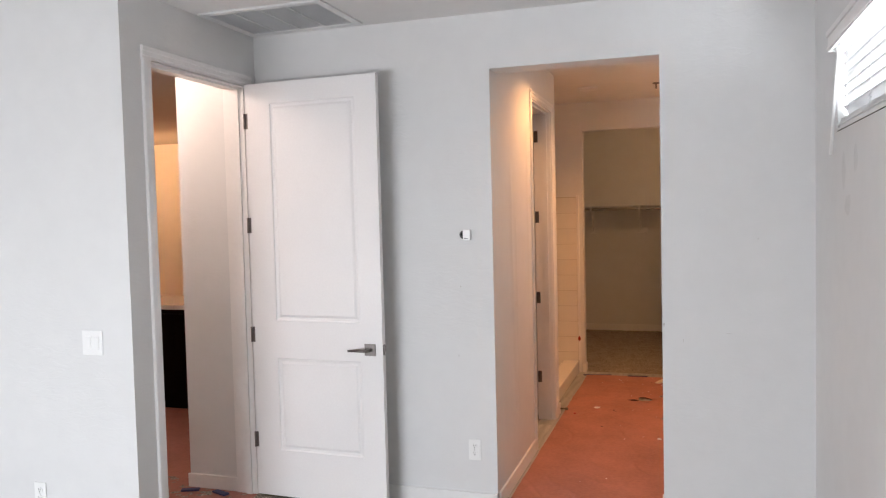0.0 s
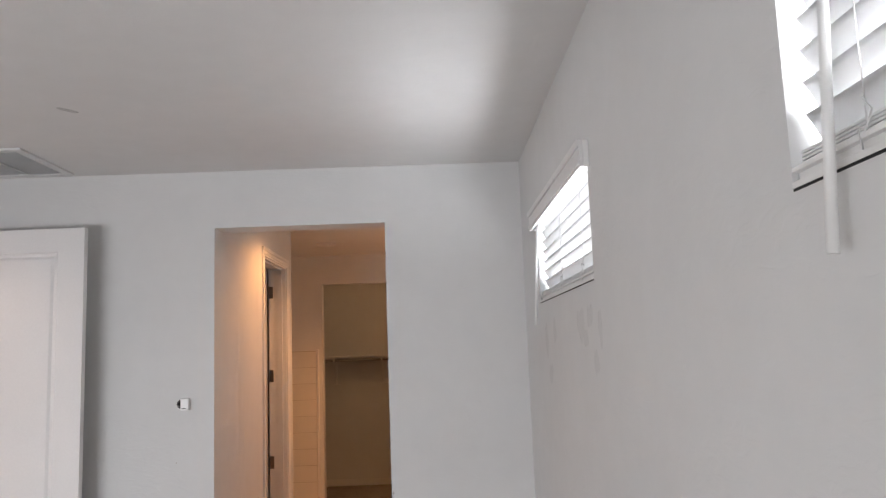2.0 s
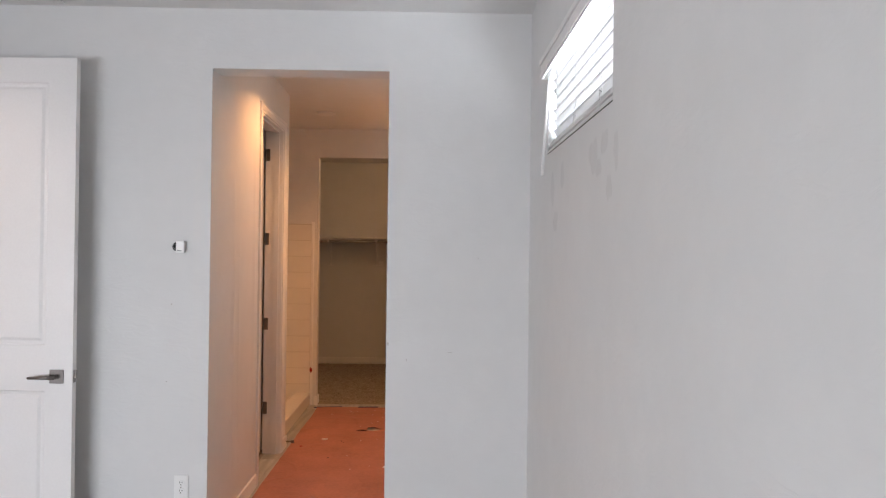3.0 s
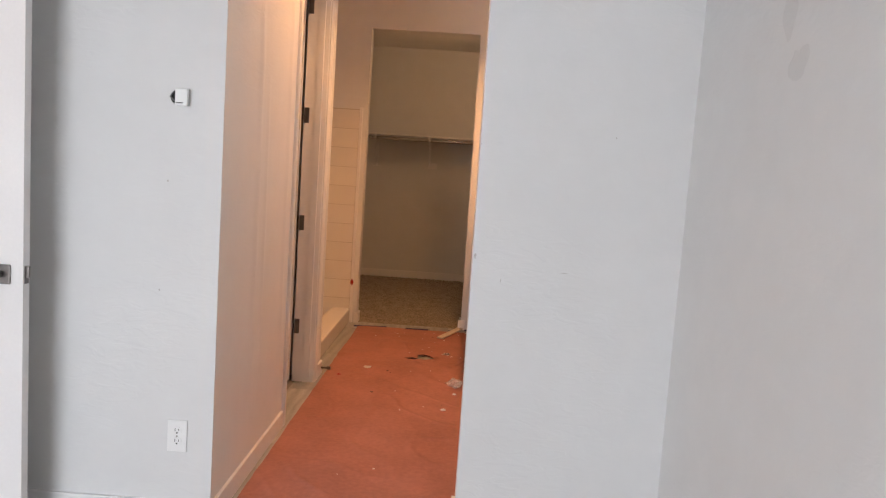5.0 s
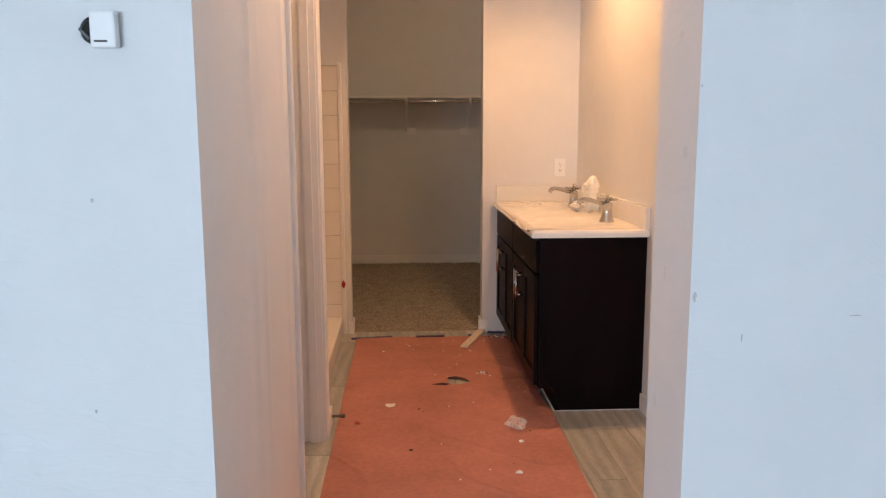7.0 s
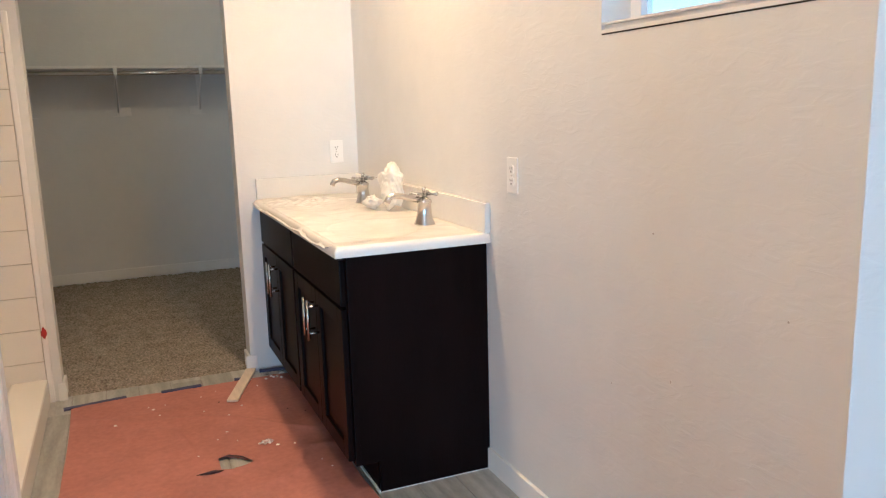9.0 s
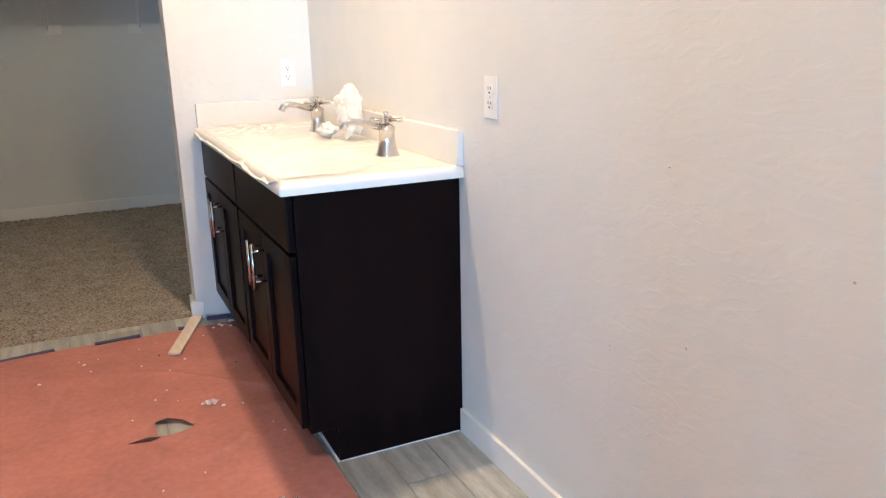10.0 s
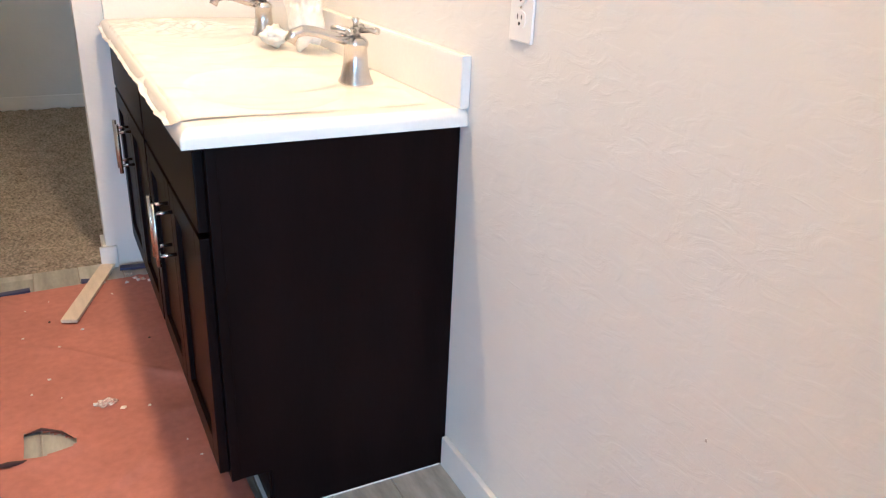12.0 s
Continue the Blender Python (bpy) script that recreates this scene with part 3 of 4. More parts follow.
def outlet(at, turn, label):
    """A duplex outlet on a wall; the local -y side faces the room."""
    ob = thing("wall_outlet", at, label, "outlet", "wall outlets", turn=turn)
    part("plate", boxes((-0.036, -0.006, -0.059, 0.036, -0.0005, 0.059), bevel=0.003), PLASTIC, ob, local=True)
    for z in (0.02, -0.02):
        bm = bmesh.new()
        vs = [(0.017 * math.copysign(abs(math.cos(a)) ** 0.6, math.cos(a)), 0.0145 * math.copysign(abs(math.sin(a)) ** 0.8, math.sin(a))) for a in
              (2 * math.pi * k / 20 for k in range(20))]
        f0 = [bm.verts.new((x, -0.0085, z + s)) for x, s in vs]
        f1 = [bm.verts.new((x, -0.005, z + s)) for x, s in vs]
        bm.faces.new(f0)
        for k in range(20):
            bm.faces.new((f0[k], f0[(k + 1) % 20], f1[(k + 1) % 20], f1[k]))
        face = part("socket", bm, PLASTIC, ob, local=True)
        bm = boxes((-0.0075, -0.0092, z + 0.0, -0.0052, -0.0082, z + 0.009), (0.0052, -0.0092, z + 0.001, 0.0075, -0.0082, z + 0.008))
        tube(bm, [(0, -0.0082, z - 0.007), (0, -0.0092, z - 0.007)], 0.0032, 8)
        part("slots", bm, DARKHOLE, face, "dark slots", local=True)
    bm = bmesh.new()
    tube(bm, [(0, -0.006, 0), (0, -0.0075, 0)], 0.0025, 8)
    part("screw", bm, NICKEL, ob, local=True)
    return ob


outlet((-0.128, 0, 0.329), 0, "white duplex outlet low on the bedroom wall")
outlet((-2.05, -1.155, 0.318), 0, "white duplex outlet low beside the switch")
outlet((1.620, -0.81, 0.329), -90, "white duplex outlet low under the high window")
outlet((1.418, 3.76, 1.130), 0, "white duplex outlet above the backsplash")
outlet((1.535, 2.010, 1.121), -90, "white duplex outlet on wall beside the vanity")
switch = thing("light_switch", (-1.689, -1.155, 1.085), "white double rocker light switch", "switch")
part("plate", boxes((-1.748, -1.161, 1.026, -1.630, -1.1552, 1.144), bevel=0.003), PLASTIC, switch)
for x in (-1.712, -1.666):
    part("rocker", boxes((x - 0.0165, -1.1645, 1.052, x + 0.0165, -1.160, 1.118), bevel=0.002), PLASTIC, switch)

det = thing("ceiling_light_trim", (0.18, 2.87, H), "round white recessed trim in the bath ceiling", "ceiling light")
bm = bmesh.new()
tube(bm, [(0.18, 2.87, H), (0.18, 2.87, H - 0.012), (0.18, 2.87, H - 0.02)], [0.09, 0.088, 0.07], 28)
part("ring", bm, TRIM, det)
spr = thing("sprinkler_head", (0.77, 2.85, H), "small metal sprinkler head in ceiling", "sprinkler")
bm = bmesh.new()
tube(bm, [(0.77, 2.85, H), (0.77, 2.85, H - 0.008), (0.77, 2.85, H - 0.009), (0.77, 2.85, H - 0.05)], [0.03, 0.03, 0.009, 0.008], 14)
part("body", bm, BRONZE, spr)
# last two fixtures belong to the added passage fill, not to known lamps
for nm, p in (("ceiling_lamp", (1.07, 2.62)), ("ceiling_lamp", (0.45, 1.05)), ("ceiling_lamp", (0.70, 5.18)), ("ceiling_lamp", (-2.2, -0.72)), ("ceiling_lamp", (-6.0, 3.9))):
    lo = thing(nm, (p[0], p[1], H), "round flush ceiling lamp switched on at an assumed place", "lamp", "ceiling lamps")
    bm = bmesh.new()
    tube(bm, [(p[0], p[1], H), (p[0], p[1], H - 0.02)], [0.1, 0.1], 24)
    part("base", bm, TRIM, lo)
    bm = bmesh.new()
    tube(bm, [(p[0], p[1], H - 0.02), (p[0], p[1], H - 0.04)], [0.085, 0.05], 24)
    part("lens", bm, GLOW, lo)

# ---- kitchen cabinet seen through the entry ----
kit = thing("kitchen_cabinet", (-4.4, 3.0, 0), "dark wooden cabinet run with pale worktop beyond passage", "cabinet")
part("body", boxes((-5.6, 1.55, 0, -3.15, 2.2, 0.88), bevel=0.004), ESPRESSO, kit)
part("worktop", boxes((-5.65, 1.52, 0.88, -3.12, 2.24, 0.92), bevel=0.004), MARBLE, kit)
for k in range(4):
    part("door", boxes((-5.55 + k * 0.6, 1.53, 0.12, -4.99 + k * 0.6, 1.55, 0.84), bevel=0.004), ESPRESSO, kit)

# ---- shower ----
pan = thing("shower_pan", (-0.5, 2.95, 0), "white acrylic shower base with raised kerb", "shower base")
part("kerb", boxes((-0.215, 2.131, 0, -0.056, 3.741, 0.125), bevel=0.012), PORC, pan)
part("tray", boxes((-0.978, 2.131, 0, -0.216, 3.745, 0.05)), PORC, pan)
trim = solid("shower_trim", boxes((-0.062, 3.742, 0, -0.036, 3.7595, 1.815), bevel=0.006), TRIM, "white vertical edge trim of the shower tile", "trim")
backer = solid("shower_tile_wall", boxes((-0.975, 3.752, 0.05, -0.063, 3.7595, 1.80)), TILEG, "cream shower tiles with white joints up to head height", "tile wall")

# taped drywall joints standing slightly proud of the bath wall
def joint(y, w, z0, z1, h):
    bm = bmesh.new()
    cols = []
    for i in range(25):
        u = i / 24 * 2 - 1
        cols.append([bm.verts.new((0.0004 + h * math.exp(-5 * u * u) * min(1, 6 * k / 30, 6 * (30 - k) / 30) * (0.8 + 0.5 * noise.noise((u, k * 0.4, y))) - 0.0006 * abs(u),
                                   y + u * w + 0.006 * noise.noise((k * 0.15, y, 0)), z0 + (z1 - z0) * k / 30)) for k in range(31)])
    for a, c in zip(cols, cols[1:]):
        for k in range(30):
            bm.faces.new((a[k], c[k], c[k + 1], a[k + 1])).smooth = True
    solid("drywall_joint", bm, PAINT, "slightly proud painted drywall joint", "wall")


joint(0.47, 0.075, 0.12, 2.05, 0.007)
joint(0.60, 0.05, 0.2, 1.7, 0.005)
joint(0.98, 0.07, 0.12, 2.3, 0.006)

# ---- closet ----
shelf = thing("closet_shelf", (0.7, 6.47, 1.703), "white closet shelf with steel hanging rod and brackets", "shelf")
part("board", boxes((-0.598, 6.32, 1.704, 1.998, 6.619, 1.723), bevel=0.002), TRIM, shelf)
bm = bmesh.new()
tube(bm, [(-0.598, 6.33, 1.668), (1.998, 6.33, 1.668)], 0.016, 14)
part("rod", bm, CHROME, shelf, "steel hanging rod")
for x in (-0.23, 0.403, 1.035, 1.67):
    bm = boxes((x - 0.013, 6.612, 1.345, x + 0.013, 6.619, 1.703), (x - 0.013, 6.315, 1.695, x + 0.013, 6.61, 1.7035))
    tube(bm, [(x, 6.61, 1.37), (x, 6.36, 1.682)], 0.005, 6)
    box(bm, x - 0.012, 6.306, 1.654, x + 0.012, 6.3135, 1.717)
    part("bracket", bm, TRIM, shelf)
    part("bracket_foot", boxes((x - 0.045, 6.600, 1.338, x + 0.045, 6.6115, 1.344)), TRIM, shelf)
for xa, xb in ((0.405, 0.495), (0.95, 1.04)):
    part("wall_plate", boxes((xa, 6.598, 1.343, xb, 6.6112, 1.41), bevel=0.002), TRIM, shelf, "pale plate at the foot of a bracket")
part("cleat", boxes((-0.598, 6.607, 1.662, 1.998, 6.6115, 1.7035)), TRIM, shelf)

# ---- vanity ----
van = thing("vanity_cabinet", (1.27, 2.99, 0), "espresso double vanity cabinet with shaker doors", "vanity")
X0, Y0, Y1, ZT = 1.012, 2.215, 3.755, 0.868
part("end_panel", boxes((X0 + 0.02, Y0, 0.118, 1.533, Y0 + 0.018, ZT), (1.10, Y0, 0.0, 1.533, Y0 + 0.018, 0.118)), ESPRESSO, van)
part("carcass", boxes((X0 + 0.02, Y0 + 0.018, 0.12, 1.533, Y1, ZT - 0.002)), ESPRESSO, van)
part("face_frame", boxes((X0, Y0 - 0.002, 0.118, X0 + 0.02, Y0 + 0.03, ZT), (X0, Y0 + 0.03, 0.84, X0 + 0.02, Y1, ZT), (X0, 2.96, 0.118, X0 + 0.02, 3.01, 0.84),
                         (X0, Y1 - 0.03, 0.118, X0 + 0.02, Y1, 0.84), (X0, Y0 + 0.03, 0.118, X0 + 0.02, 2.96, 0.15), (X0, 3.01, 0.118, X0 + 0.02, Y1 - 0.03, 0.15),
                         bevel=0.001), ESPRESSO, van)
part("toe_kick", boxes((1.097, Y0 + 0.018, 0, 1.112, Y1, 0.12)), ESPRESSO, van)
part("caulk_strip", boxes((1.089, Y0 - 0.004, 0, 1.0968, Y1, 0.007), (1.10, Y0 - 0.0022, 0, 1.52, Y0 - 0.0003, 0.0025)), PLASTIC, van, "pale sealant line along the floor")


def shaker(y0, y1, z0, z1, hand):
    d = part("door", boxes((0.992, y0, z0, 1.0115, y0 + 0.058, z1), (0.992, y1 - 0.058, z0, 1.0115, y1, z1),
                           (0.992, y0 + 0.058, z0, 1.0115, y1 - 0.058, z0 + 0.058), (0.992, y0 + 0.058, z1 - 0.058, 1.0115, y1 - 0.058, z1), bevel=0.0018), ESPRESSO, van)
    part("panel", boxes((1.003, y0 + 0.05, z0 + 0.05, 1.010, y1 - 0.05, z1 - 0.05)), ESPRESSO, d)
    y = y0 + 0.03 if hand < 0 else y1 - 0.03
    bm = bmesh.new()
    tube(bm, [(0.952, y, 0.490), (0.952, y, 0.645)], 0.006, 10)
    for z in (0.515, 0.62):
        tube(bm, [(0.952, y, z), (0.992, y, z)], 0.0045, 8)
    part("handle", bm, NICKEL, d, "brushed nickel bar handle")


for a, b in ((2.235, 2.972), (3.0, 3.737)):
    m = (a + b) / 2
    part("drawer_front", boxes((0.992, a, 0.692, 1.0115, b, 0.852), bevel=0.003), ESPRESSO, van)
    shaker(a, m - 0.002, 0.130, 0.680, 1)
    shaker(m + 0.002, b, 0.130, 0.680, -1)

top = thing("countertop", (1.25, 2.97, ZT), "white cultured marble vanity top with two bowls", "countertop")


def bowl(x, y, s=1.0):
    z = 0
    for cy in (2.50, 3.28):
        d = math.hypot((x - 1.20) / 0.165, (y - cy) / 0.225)
        if d < 1:
            z -= s * 0.11 * (1 - d * d) ** 0.7
    return z


def sheet(xa, xb, ya, yb, nx, ny, zf):
    bm = bmesh.new()
    g = [[bm.verts.new((xa + (xb - xa) * i / nx, ya + (yb - ya) * j / ny, zf(xa + (xb - xa) * i / nx, ya + (yb - ya) * j / ny))) for j in range(ny + 1)] for i in range(nx + 1)]
    for i in range(nx):
        for j in range(ny):
            bm.faces.new((g[i][j], g[i + 1][j], g[i + 1][j + 1], g[i][j + 1])).smooth = True
    return bm


def edge_round(x, y):
    d = min(x - 0.968, y - 2.184)
    return -0.018 * max(0, 1 - d / 0.018) ** 2


bm = sheet(0.968, 1.534, 2.184, 3.758, 90, 220, lambda x, y: 0.905 + bowl(x, y) + edge_round(x, y))
rim = [e for e in bm.edges if e.is_boundary]
ext = bmesh.ops.extrude_edge_only(bm, edges=rim)
for v in [q for q in ext["geom"] if isinstance(q, bmesh.types.BMVert)]:
    v.co.z = 0.8695
part("slab", bm, MARBLE, top)
part("underside", boxes((0.975, 2.19, 0.8685, 1.06, 3.757, 0.870), (1.06, 2.19, 0.8685, 1.53, 2.24, 0.870)), MARBLE, top)
part("backsplash", boxes((1.513, 2.184, 0.9045, 1.5345, 3.758, 1.012), bevel=0.004), MARBLE, top)
part("side_splash", boxes((0.985, 3.738, 0.9045, 1.5125, 3.7595, 1.012), bevel=0.004), MARBLE, top)


def film_z(x, y):
    z = 0.9085 + bowl(x, y, 0.12) + 0.003 * abs(noise.noise((x * 9, y * 7, 2))) + 0.006 * max(0, noise.noise((x * 14 + y * 5, y * 11, 6))) ** 1.5
    z += 0.03 * max(0, 1 - math.hypot(x - 1.18, y - 3.52) / 0.22) * abs(noise.noise((x * 22, y * 18, 3)))
    return z


film = sheet(0.972, 1.47, 0, 1, 120, 260, lambda x, y: 0)
for v in film.verts:
    u, x = v.co.y, v.co.x
    near = 2.245 + 0.012 * noise.noise((x * 6, 4, 1))
    y = near + (3.735 - near) * u
    v.co.y = y
    v.co.z = film_z(x, y) - 0.0028 * max(0, 1 - u * 14)
    if x < 0.985:
        lift = max(0, 1 - abs(y - near) / 0.05)
        v.co.x = x - 0.012 - 0.010 * abs(noise.noise((y * 9, 0, 0))) - 0.008 * lift
        v.co.z -= (0.022 + 0.012 * noise.noise((y * 5, 2, 0))) * (1 - 0.7 * lift)
ob = solid("plastic_film", film, FILM, "wrinkled cream protective film over vanity top", "plastic sheet", "thing")


def faucet(cx, cy):
    z = 0.9065
    ob = thing("faucet", (cx, cy, z), "brushed nickel single-hole faucet with cross handle", "faucet", "vanity faucets")
    bm = bmesh.new()
    n, rings = 28, []
    for hh, wx, wy in ((0, 0.036, 0.044), (0.005, 0.036, 0.044), (0.018, 0.030, 0.037), (0.045, 0.025, 0.031), (0.082, 0.023, 0.028), (0.086, 0.026, 0.031), (0.096, 0.026, 0.031), (0.104, 0.018, 0.021)):
        pts = [(wx * math.copysign(abs(math.cos(a)) ** 0.7, math.cos(a)), wy * math.copysign(abs(math.sin(a)) ** 0.7, math.sin(a))) for a in (2 * math.pi * k / n for k in range(n))]
        rings.append([bm.verts.new((cx + a, cy + b, z + hh)) for a, b in pts])
    for r, t in zip(rings, rings[1:]):
        for k in range(n):
            bm.faces.new((r[k], r[(k + 1) % n], t[(k + 1) % n], t[k])).smooth = True
    bm.faces.new(rings[0]), bm.faces.new(rings[-1])
    part("body", bm, NICKEL, ob, "flared squarish body")
    bm = bmesh.new()
    tube(bm, [(cx - 0.005, cy, z + 0.094), (cx - 0.05, cy, z + 0.104), (cx - 0.09, cy, z + 0.116), (cx - 0.118, cy, z + 0.12), (cx - 0.14, cy, z + 0.113), (cx - 0.15, cy, z + 0.095)],
         [0.013, 0.012, 0.011, 0.012, 0.0125, 0.013], 12)
    part("spout", bm, NICKEL, ob)
    bm = bmesh.new()
    tube(bm, [(cx, cy, z + 0.104), (cx, cy, z + 0.118), (cx, cy, z + 0.126)], [0.012, 0.011, 0.012], 12)
    for dx, dy in ((0.6, 0.8), (-0.6, -0.8), (0.8, -0.6), (-0.8, 0.6)):
        tube(bm, [(cx, cy, z + 0.118), (cx + dx * 0.036, cy + dy * 0.036, z + 0.119), (cx + dx * 0.050, cy + dy * 0.050, z + 0.119), (cx + dx * 0.056, cy + dy * 0.056, z + 0.119)],
             [0.007, 0.0055, 0.009, 0.005], 8)
    tube(bm, [(cx, cy, z + 0.126), (cx, cy, z + 0.132), (cx, cy, z + 0.142), (cx, cy, z + 0.146)], [0.006, 0.0055, 0.01, 0.006], 10)
    part("cross_handle", bm, NICKEL, ob)


faucet(1.405, 2.485)
faucet(1.405, 3.265)


def crumple(name, at, r, seed, material, label, category, sz=(1, 1, 1), sub=4, amp=0.5, group=""):
    bm = bmesh.new()
    bmesh.ops.create_icosphere(bm, subdivisions=sub, radius=1)
    for v in bm.verts:
        d = v.co.copy()
        f = 1 + amp * (noise.noise(d * 1.7 + Vector((seed, 0, 0))) + 0.6 * abs(noise.noise(d * 4.3 + Vector((0, seed, 0)))))
        v.co = Vector((d.x * f * r * sz[0], d.y * f * r * sz[1], d.z * f * r * sz[2]))
    lo = min(v.co.z for v in bm.verts)
    for v in bm.verts:
        v.co += Vector((at[0], at[1], at[2] - lo))
    for f in bm.faces:
        f.smooth = True
    return solid(name, bm, material, label, category, "thing", group)


crumple("plastic_bag", (1.43, 2.93, 0.910), 0.066, 3, BAGM, "crumpled thin white plastic bag on vanity top", "plastic bag", (0.75, 1.05, 1.35), 5, 0.30)
crumple("plastic_bag", (1.37, 3.02, 0.910), 0.030, 8, BAGM, "crumpled thin white plastic bag on vanity top", "plastic bag", (1.0, 1.5, 0.7), 4, 0.7)

# ---- things on the floor ----
strip = thing("wood_strip", (0.813, 3.533, 0.01), "short bare wooden lath leaning on floor paper", "wood strip")
bm = boxes((-0.026, -0.222, 0.0, 0.026, 0.222, 0.011), bevel=0.0015)
bmesh.ops.rotate(bm, verts=bm.verts, cent=(0, 0, 0), matrix=Matrix.Rotation(radians(-20.5), 3, "Z"))
part("lath", bm, BOARD, strip, local=True)


def flake(x, y, r, seed, material, name, label, category, group="", h=0.012, z0=0.008):
    bm = bmesh.new()
    k = 9
    c = [bm.verts.new((x, y, z0 + h))]
    rim = [bm.verts.new((x + r * (0.7 + 0.5 * noise.noise((a, seed, 0))) * math.cos(a), y + r * (0.7 + 0.6 * noise.noise((a, seed, 4))) * math.sin(a),
                         z0 + h * (0.3 + 0.7 * abs(noise.noise((a * 2, seed, 9)))))) for a in (2 * math.pi * q / k for q in range(k))]
    low = [bm.verts.new((v.co.x, v.co.y, v.co.z - 0.002)) for v in rim]
    for q in range(k):
        bm.faces.new((c[0], rim[q], rim[(q + 1) % k]))
        bm.faces.new((rim[q], rim[(q + 1) % k], low[(q + 1) % k], low[q]))
    bm.faces.new(low)
    solid(name, bm, material, label, category, "thing", group)


flake(0.285, 2.31, 0.034, 1, SCRAPM, "paper_scrap", "torn white paper scrap on floor paper", "scrap", "floor scraps")
flake(0.131, 2.085, 0.02, 2, RED, "plastic_scrap", "small red plastic scrap on floor paper", "scrap", "floor scraps")
crumple("clear_wrap", (0.875, 1.985, 0.008), 0.036, 5, CLEARP, "crumpled clear plastic wrapper on floor paper", "wrapper", (1.0, 1.2, 0.5), 4, 0.9)
crumple("clear_wrap", (0.80, 2.80, 0.008), 0.02, 6, CLEARP, "crumpled clear plastic wrapper on floor paper", "wrapper", (1.2, 0.8, 0.3), 3, 0.8)
flake(0.873, 1.824, 0.018, 7, SCRAPM, "paper_scrap", "torn white paper scrap on floor paper", "scrap", "floor scraps")
flake(0.817, 1.514, 0.02, 11, SCRAPM, "paper_scrap", "torn white paper scrap on floor paper", "scrap", "floor scraps")
flake(0.382, 1.764, 0.012, 4, DARKHOLE, "dark_chip", "small dark chip on floor paper", "scrap", "floor scraps", 0.004)
flake(0.426, 2.258, 0.009, 3, DARKHOLE, "dark_chip", "small dark chip on floor paper", "scrap", "floor scraps", 0.005)
for k, (x, y, w) in enumerate(((0.39, 3.406, 0.018), (0.226, 3.284, 0.020), (0.812, 2.80, 0.014), (0.773, 2.815, 0.016), (0.905, 2.753, 0.010), (0.666, 2.995, 0.012), (0.84, 2.77, 0.018), (0.62, 2.93, 0.008), (0.53, 2.80, 0.009))):
    flake(x, y, 0.6 * w, 60 + k, SCRAPM, "paper_fleck", "small torn pale fleck on floor paper", "scrap", "floor flecks", 0.004, 0.006)
for k in range(30):
    x = random.uniform(0.35, 1.04)
    y = random.uniform(2.1, 3.66) if k % 4 else random.uniform(0.5, 2.0)
    if math.hypot(x - 0.648, y - 2.683) > 0.1:
        flake(x, y, random.uniform(0.002, 0.007), k, SCRAPM if k % 5 else DARKHOLE, "plaster_crumb", "tiny pale crumb on the floor paper", "crumb", "floor crumbs", 0.004, 0.007)
for k in range(10):
    flake(random.uniform(0.93, 1.06), random.uniform(3.55, 3.68), random.uniform(0.008, 0.02), 90 + k, CLEARP if k % 2 else SCRAPM, "plastic_shred", "pale plastic shred beside the vanity", "scrap", "floor scraps", 0.008)
bm = bmesh.new()
tube(bm, [(0.605, 2.622, 0.010), (0.565, 2.618, 0.015), (0.505, 2.627, 0.010)], [0.003, 0.007, 0.001], 8)
tube(bm, [(0.600, 2.735, 0.010), (0.640, 2.742, 0.013), (0.685, 2.712, 0.012), (0.712, 2.675, 0.009)], [0.002, 0.0035, 0.003, 0.001], 6)
solid("paper_curl", bm, mat("paper_back", (0.06, 0.03, 0.03), 0.9), "dark curled flap of the torn floor paper", "paper curl", "thing")
cap = thing("floor_bolt_cap", (1.410, 1.612, 0), "small round metal cap lying on the planks", "cap")
bm = bmesh.new()
tube(bm, [(1.410, 1.612, 0), (1.410, 1.612, 0.008), (1.410, 1.612, 0.011)], [0.013, 0.012, 0.008], 14)
part("cap", bm, NICKEL, cap)
stop = thing("door_stop_hinge", (0.018, 2.085, 0), "bronze spring door stop at foot of casing", "door stop")
bm = bmesh.new()
tube(bm, [(0.0005, 2.09, 0.045), (0.05, 2.09, 0.045), (0.055, 2.09, 0.045), (0.075, 2.09, 0.045)], [0.007, 0.006, 0.011, 0.010], 10)
part("spring", bm, BRONZE, stop)
baseboard((0, 1.986, 0, BT, 2.128, BH))
crumple("red_tag", (-0.05, 3.735, 0.32), 0.013, 4, RED, "red plastic tag stuck on the shower trim", "tag", (0.8, 0.5, 1.6), 3, 0.6)

# scuffs under the high windows
def smear(x, y, z, w, h, seed):
    bm = bmesh.new()
    k = 16
    f = [bm.verts.new((x, y + w * math.cos(a) * (0.7 + 0.5 * noise.noise((a, seed, 1))), z + h * math.sin(a) * (0.7 + 0.5 * noise.noise((a, seed, 5))))) for a in
         (2 * math.pi * q / k for q in range(k))]
    b = [bm.verts.new(v.co + Vector((0.0006, 0, 0))) for v in f]
    bm.faces.new(f)
    for q in range(k):
        bm.faces.new((f[q], f[(q + 1) % k], b[(q + 1) % k], b[q]))
    solid("wall_scuff", bm, SMUDGE, "faint grey scuff on white wall paint", "scuff", "stuff", "wall scuffs")


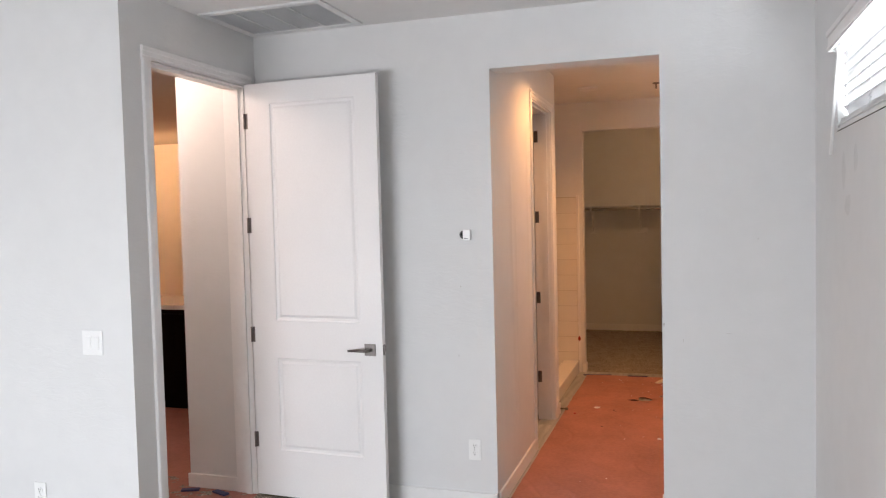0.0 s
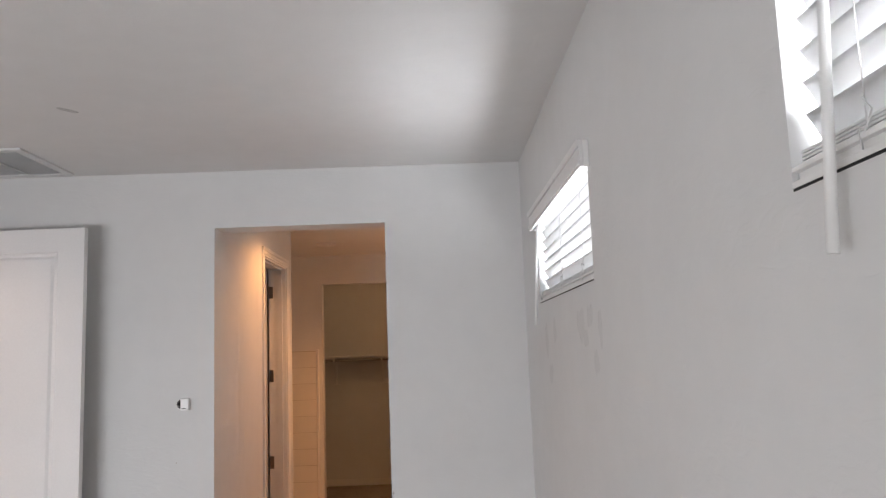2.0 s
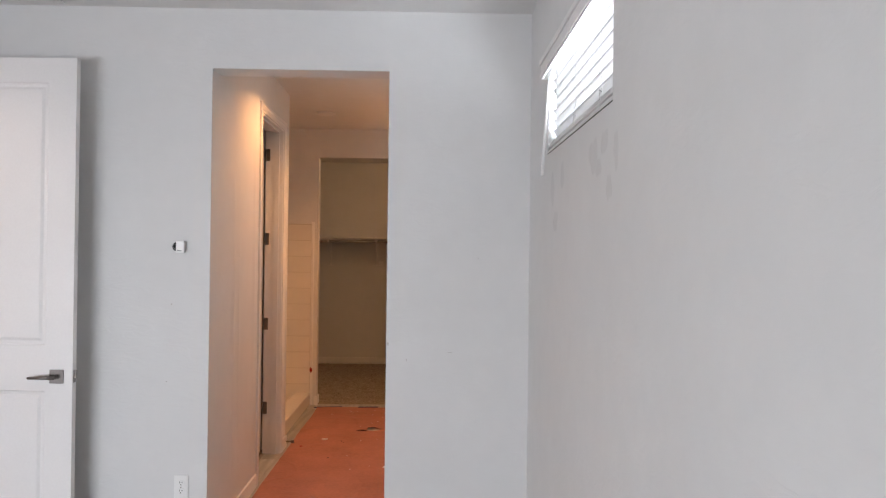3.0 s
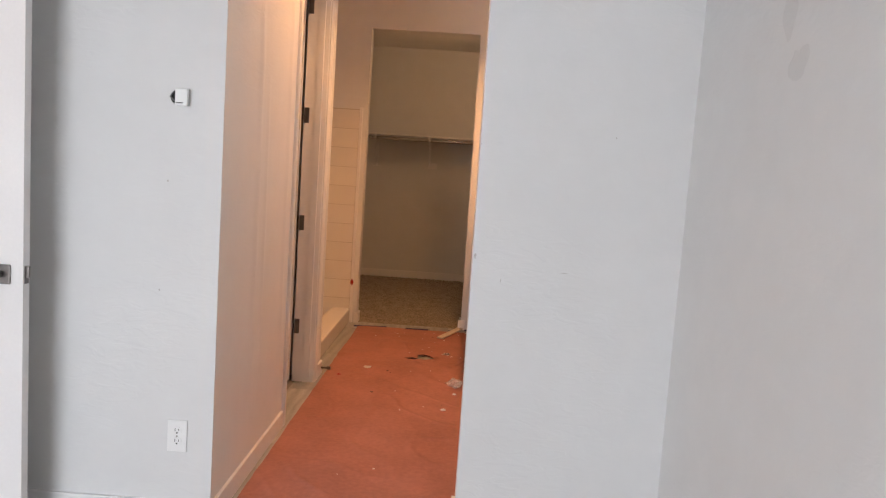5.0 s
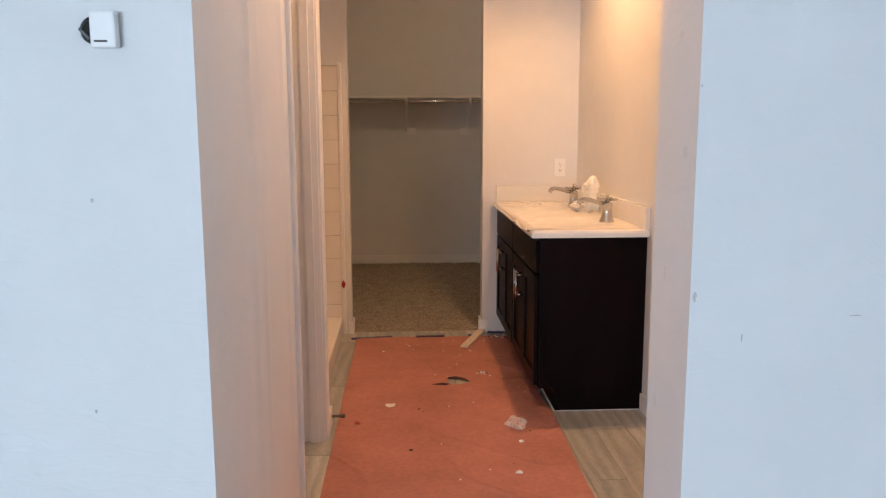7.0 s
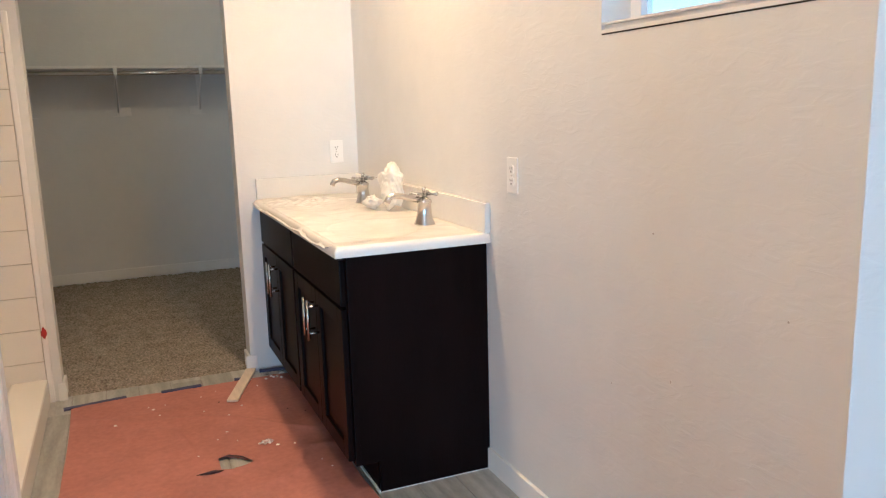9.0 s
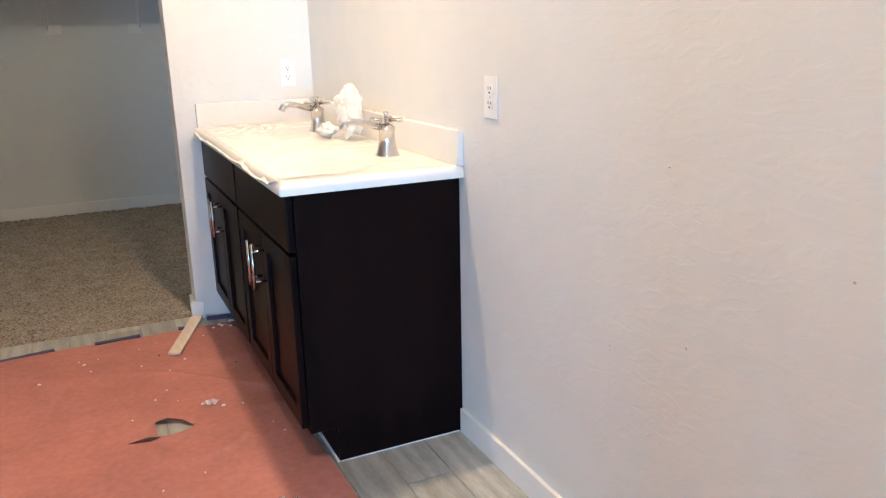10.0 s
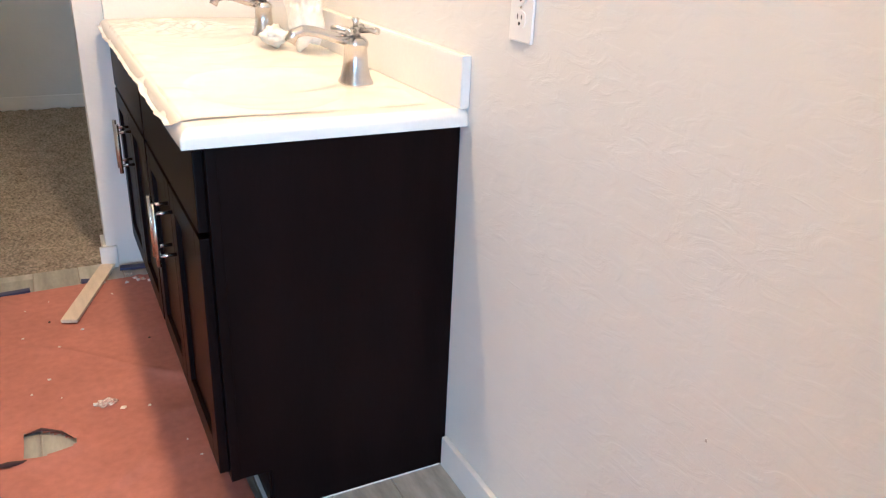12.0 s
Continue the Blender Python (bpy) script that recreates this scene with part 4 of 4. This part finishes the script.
def ceiling_scuff(x, y, w, d, turn, seed):
    bm = bmesh.new()
    ring = []
    for q in range(16):
        a = 2 * math.pi * q / 16
        u, v = w * math.cos(a) * (0.8 + 0.4 * noise.noise((a, seed, 1))), d * math.sin(a)
        ring.append((x + u * math.cos(turn) - v * math.sin(turn), y + u * math.sin(turn) + v * math.cos(turn)))
    lo = [bm.verts.new((p, q, H - 0.001)) for p, q in ring]
    hi = [bm.verts.new((p, q, H - 0.0002)) for p, q in ring]
    bm.faces.new(lo)
    for q in range(16):
        bm.faces.new((lo[q], lo[(q + 1) % 16], hi[(q + 1) % 16], hi[q]))
    solid("ceiling_scuff", bm, CEILMARK, "grey smudge on the white ceiling paint", "scuff", "stuff")


def fleck(p, n, w, h, seed):
    """A small dark nick or scratch on a wall whose room side faces n."""
    bm = bmesh.new()
    n = Vector(n)
    u = n.cross(Vector((0, 0, 1)))
    ring = [Vector(p) + n * 0.0008 + u * (w * math.cos(a) * (0.7 + 0.5 * noise.noise((a, seed, 2)))) + Vector((0, 0, h * math.sin(a) + 0.3 * w * math.cos(a) * noise.noise((seed, 1, 1)))) for a in
            (2 * math.pi * q / 9 for q in range(9))]
    f = [bm.verts.new(v) for v in ring]
    g = [bm.verts.new(v - n * 0.0012) for v in ring]
    bm.faces.new(f)
    for q in range(9):
        bm.faces.new((f[q], f[(q + 1) % 9], g[(q + 1) % 9], g[q]))
    solid("wall_nick", bm, NICK, "small grey nick in white wall paint", "nick", "stuff", "wall nicks")


CEILMARK = mat("ceiling_smudge", (0.40, 0.38, 0.37), 0.9, vary=0.2, alpha=0.22)
ceiling_scuff(-0.26, -1.09, 0.055, 0.016, radians(56), 3)
NICK = mat("exposed_nick", (0.50, 0.47, 0.45), 0.9, vary=0.2)
for k, (x, z, w, h) in enumerate(((0.90, 1.45, 0.002, 0.003), (0.905, 1.06, 0.006, 0.010), (-0.19, 1.25, 0.005, 0.004), (1.36, 1.5, 0.003, 0.003), (1.22, 1.02, 0.02, 0.0012), (1.0, 0.98, 0.002, 0.008), (-0.21, 0.86, 0.003, 0.004))):
    fleck((x, 0, z), (0, -1, 0), w, h, k)
for k, (y, z, w, h) in enumerate(((0.869, 0.911, 0.004, 0.0025), (1.454, 0.590, 0.003, 0.003), (1.212, 0.673, 0.004, 0.004), (1.362, 0.204, 0.0015, 0.008), (1.291, 1.029, 0.005, 0.002))):
    fleck((1.535, y, z), (-1, 0, 0), w, h, k + 20)
for k, (y, z, w, h) in enumerate(((-0.72, 1.80, 0.06, 0.09), (-0.95, 1.83, 0.05, 0.07), (-1.5, 1.84, 0.09, 0.07), (-1.66, 1.86, 0.06, 0.05), (-1.72, 1.72, 0.05, 0.06), (-1.80, 1.82, 0.04, 0.08), (-0.80, 1.66, 0.08, 0.06), (-1.58, 1.79, 0.05, 0.04))):
    smear(1.6188, y, z, w, h, k)
for k, (y, z, w, h) in enumerate(((0.055, 1.33, 0.016, 0.018), (0.14, 1.08, 0.006, 0.022), (0.10, 1.55, 0.010, 0.012), (0.17, 0.80, 0.008, 0.02))):
    smear(0.8948, y, z, w, h, k + 40)

# ---- floor planks and shower tiles ----
plank_mesh = {}


def plank(x0, x1, y0, y1):
    w, d = round(x1 - x0, 4), round(y1 - y0, 4)
    if (w, d) not in plank_mesh:
        bm = bmesh.new()
        b = 0.0015
        lo = [bm.verts.new(p) for p in ((0, 0, -0.006), (w, 0, -0.006), (w, d, -0.006), (0, d, -0.006))]
        md = [bm.verts.new(p) for p in ((0, 0, -b), (w, 0, -b), (w, d, -b), (0, d, -b))]
        hi = [bm.verts.new(p) for p in ((b, b, 0), (w - b, b, 0), (w - b, d - b, 0), (b, d - b, 0))]
        bm.faces.new(hi)
        for k in range(4):
            bm.faces.new((lo[k], lo[(k + 1) % 4], md[(k + 1) % 4], md[k]))
            bm.faces.new((md[k], md[(k + 1) % 4], hi[(k + 1) % 4], hi[k]))
        me = bpy.data.meshes.new("plank")
        bm.to_mesh(me)
        bm.free()
        me.materials.append(PLANK)
        plank_mesh[(w, d)] = me
    ob = new("plank", plank_mesh[(w, d)])
    ob.location = (x0, y0, 0)
    ob.parent = bath_floor


JX = [1.387 - 0.150 * k for k in range(11)]
lanes = [(1.387, 1.534)] + [(x - 0.150, x) for x in JX if x - 0.150 > -0.2]
starts = [1.69, 2.0, 1.45, 1.78, 2.18, 1.3, 1.95, 1.6, 2.3, 1.2, 1.75, 2.05]
for (a, b), s in zip(lanes, starts):
    y = s - 2 * 0.9
    while y < 3.80:
        lim = 0.036 if -0.001 < a and b < 0.89 else 0.172
        y0, y1 = max(y, lim), min(y + 0.9, 3.80)
        if y1 - y0 > 0.02:
            plank(max(a, -0.128) + 0.0015, b - 0.0015, y0 + 0.0015, y1 - 0.0015)
        y += 0.9

bm = boxes((0, 0, 0, 0.302, 0.008, 0.1555), bevel=0.002)
tile_me = bpy.data.meshes.new("tile")
bmesh.ops.recalc_face_normals(bm, faces=bm.faces)
bm.to_mesh(tile_me)
bm.free()
tile_me.materials.append(TILEW)
for r in range(11):
    for c in range(3):
        t = new("tile", tile_me)
        t.location = (-0.064 - 0.305 * (c + 1) + 0.003, 3.744, 0.052 + r * 0.1585)
        t.parent = backer
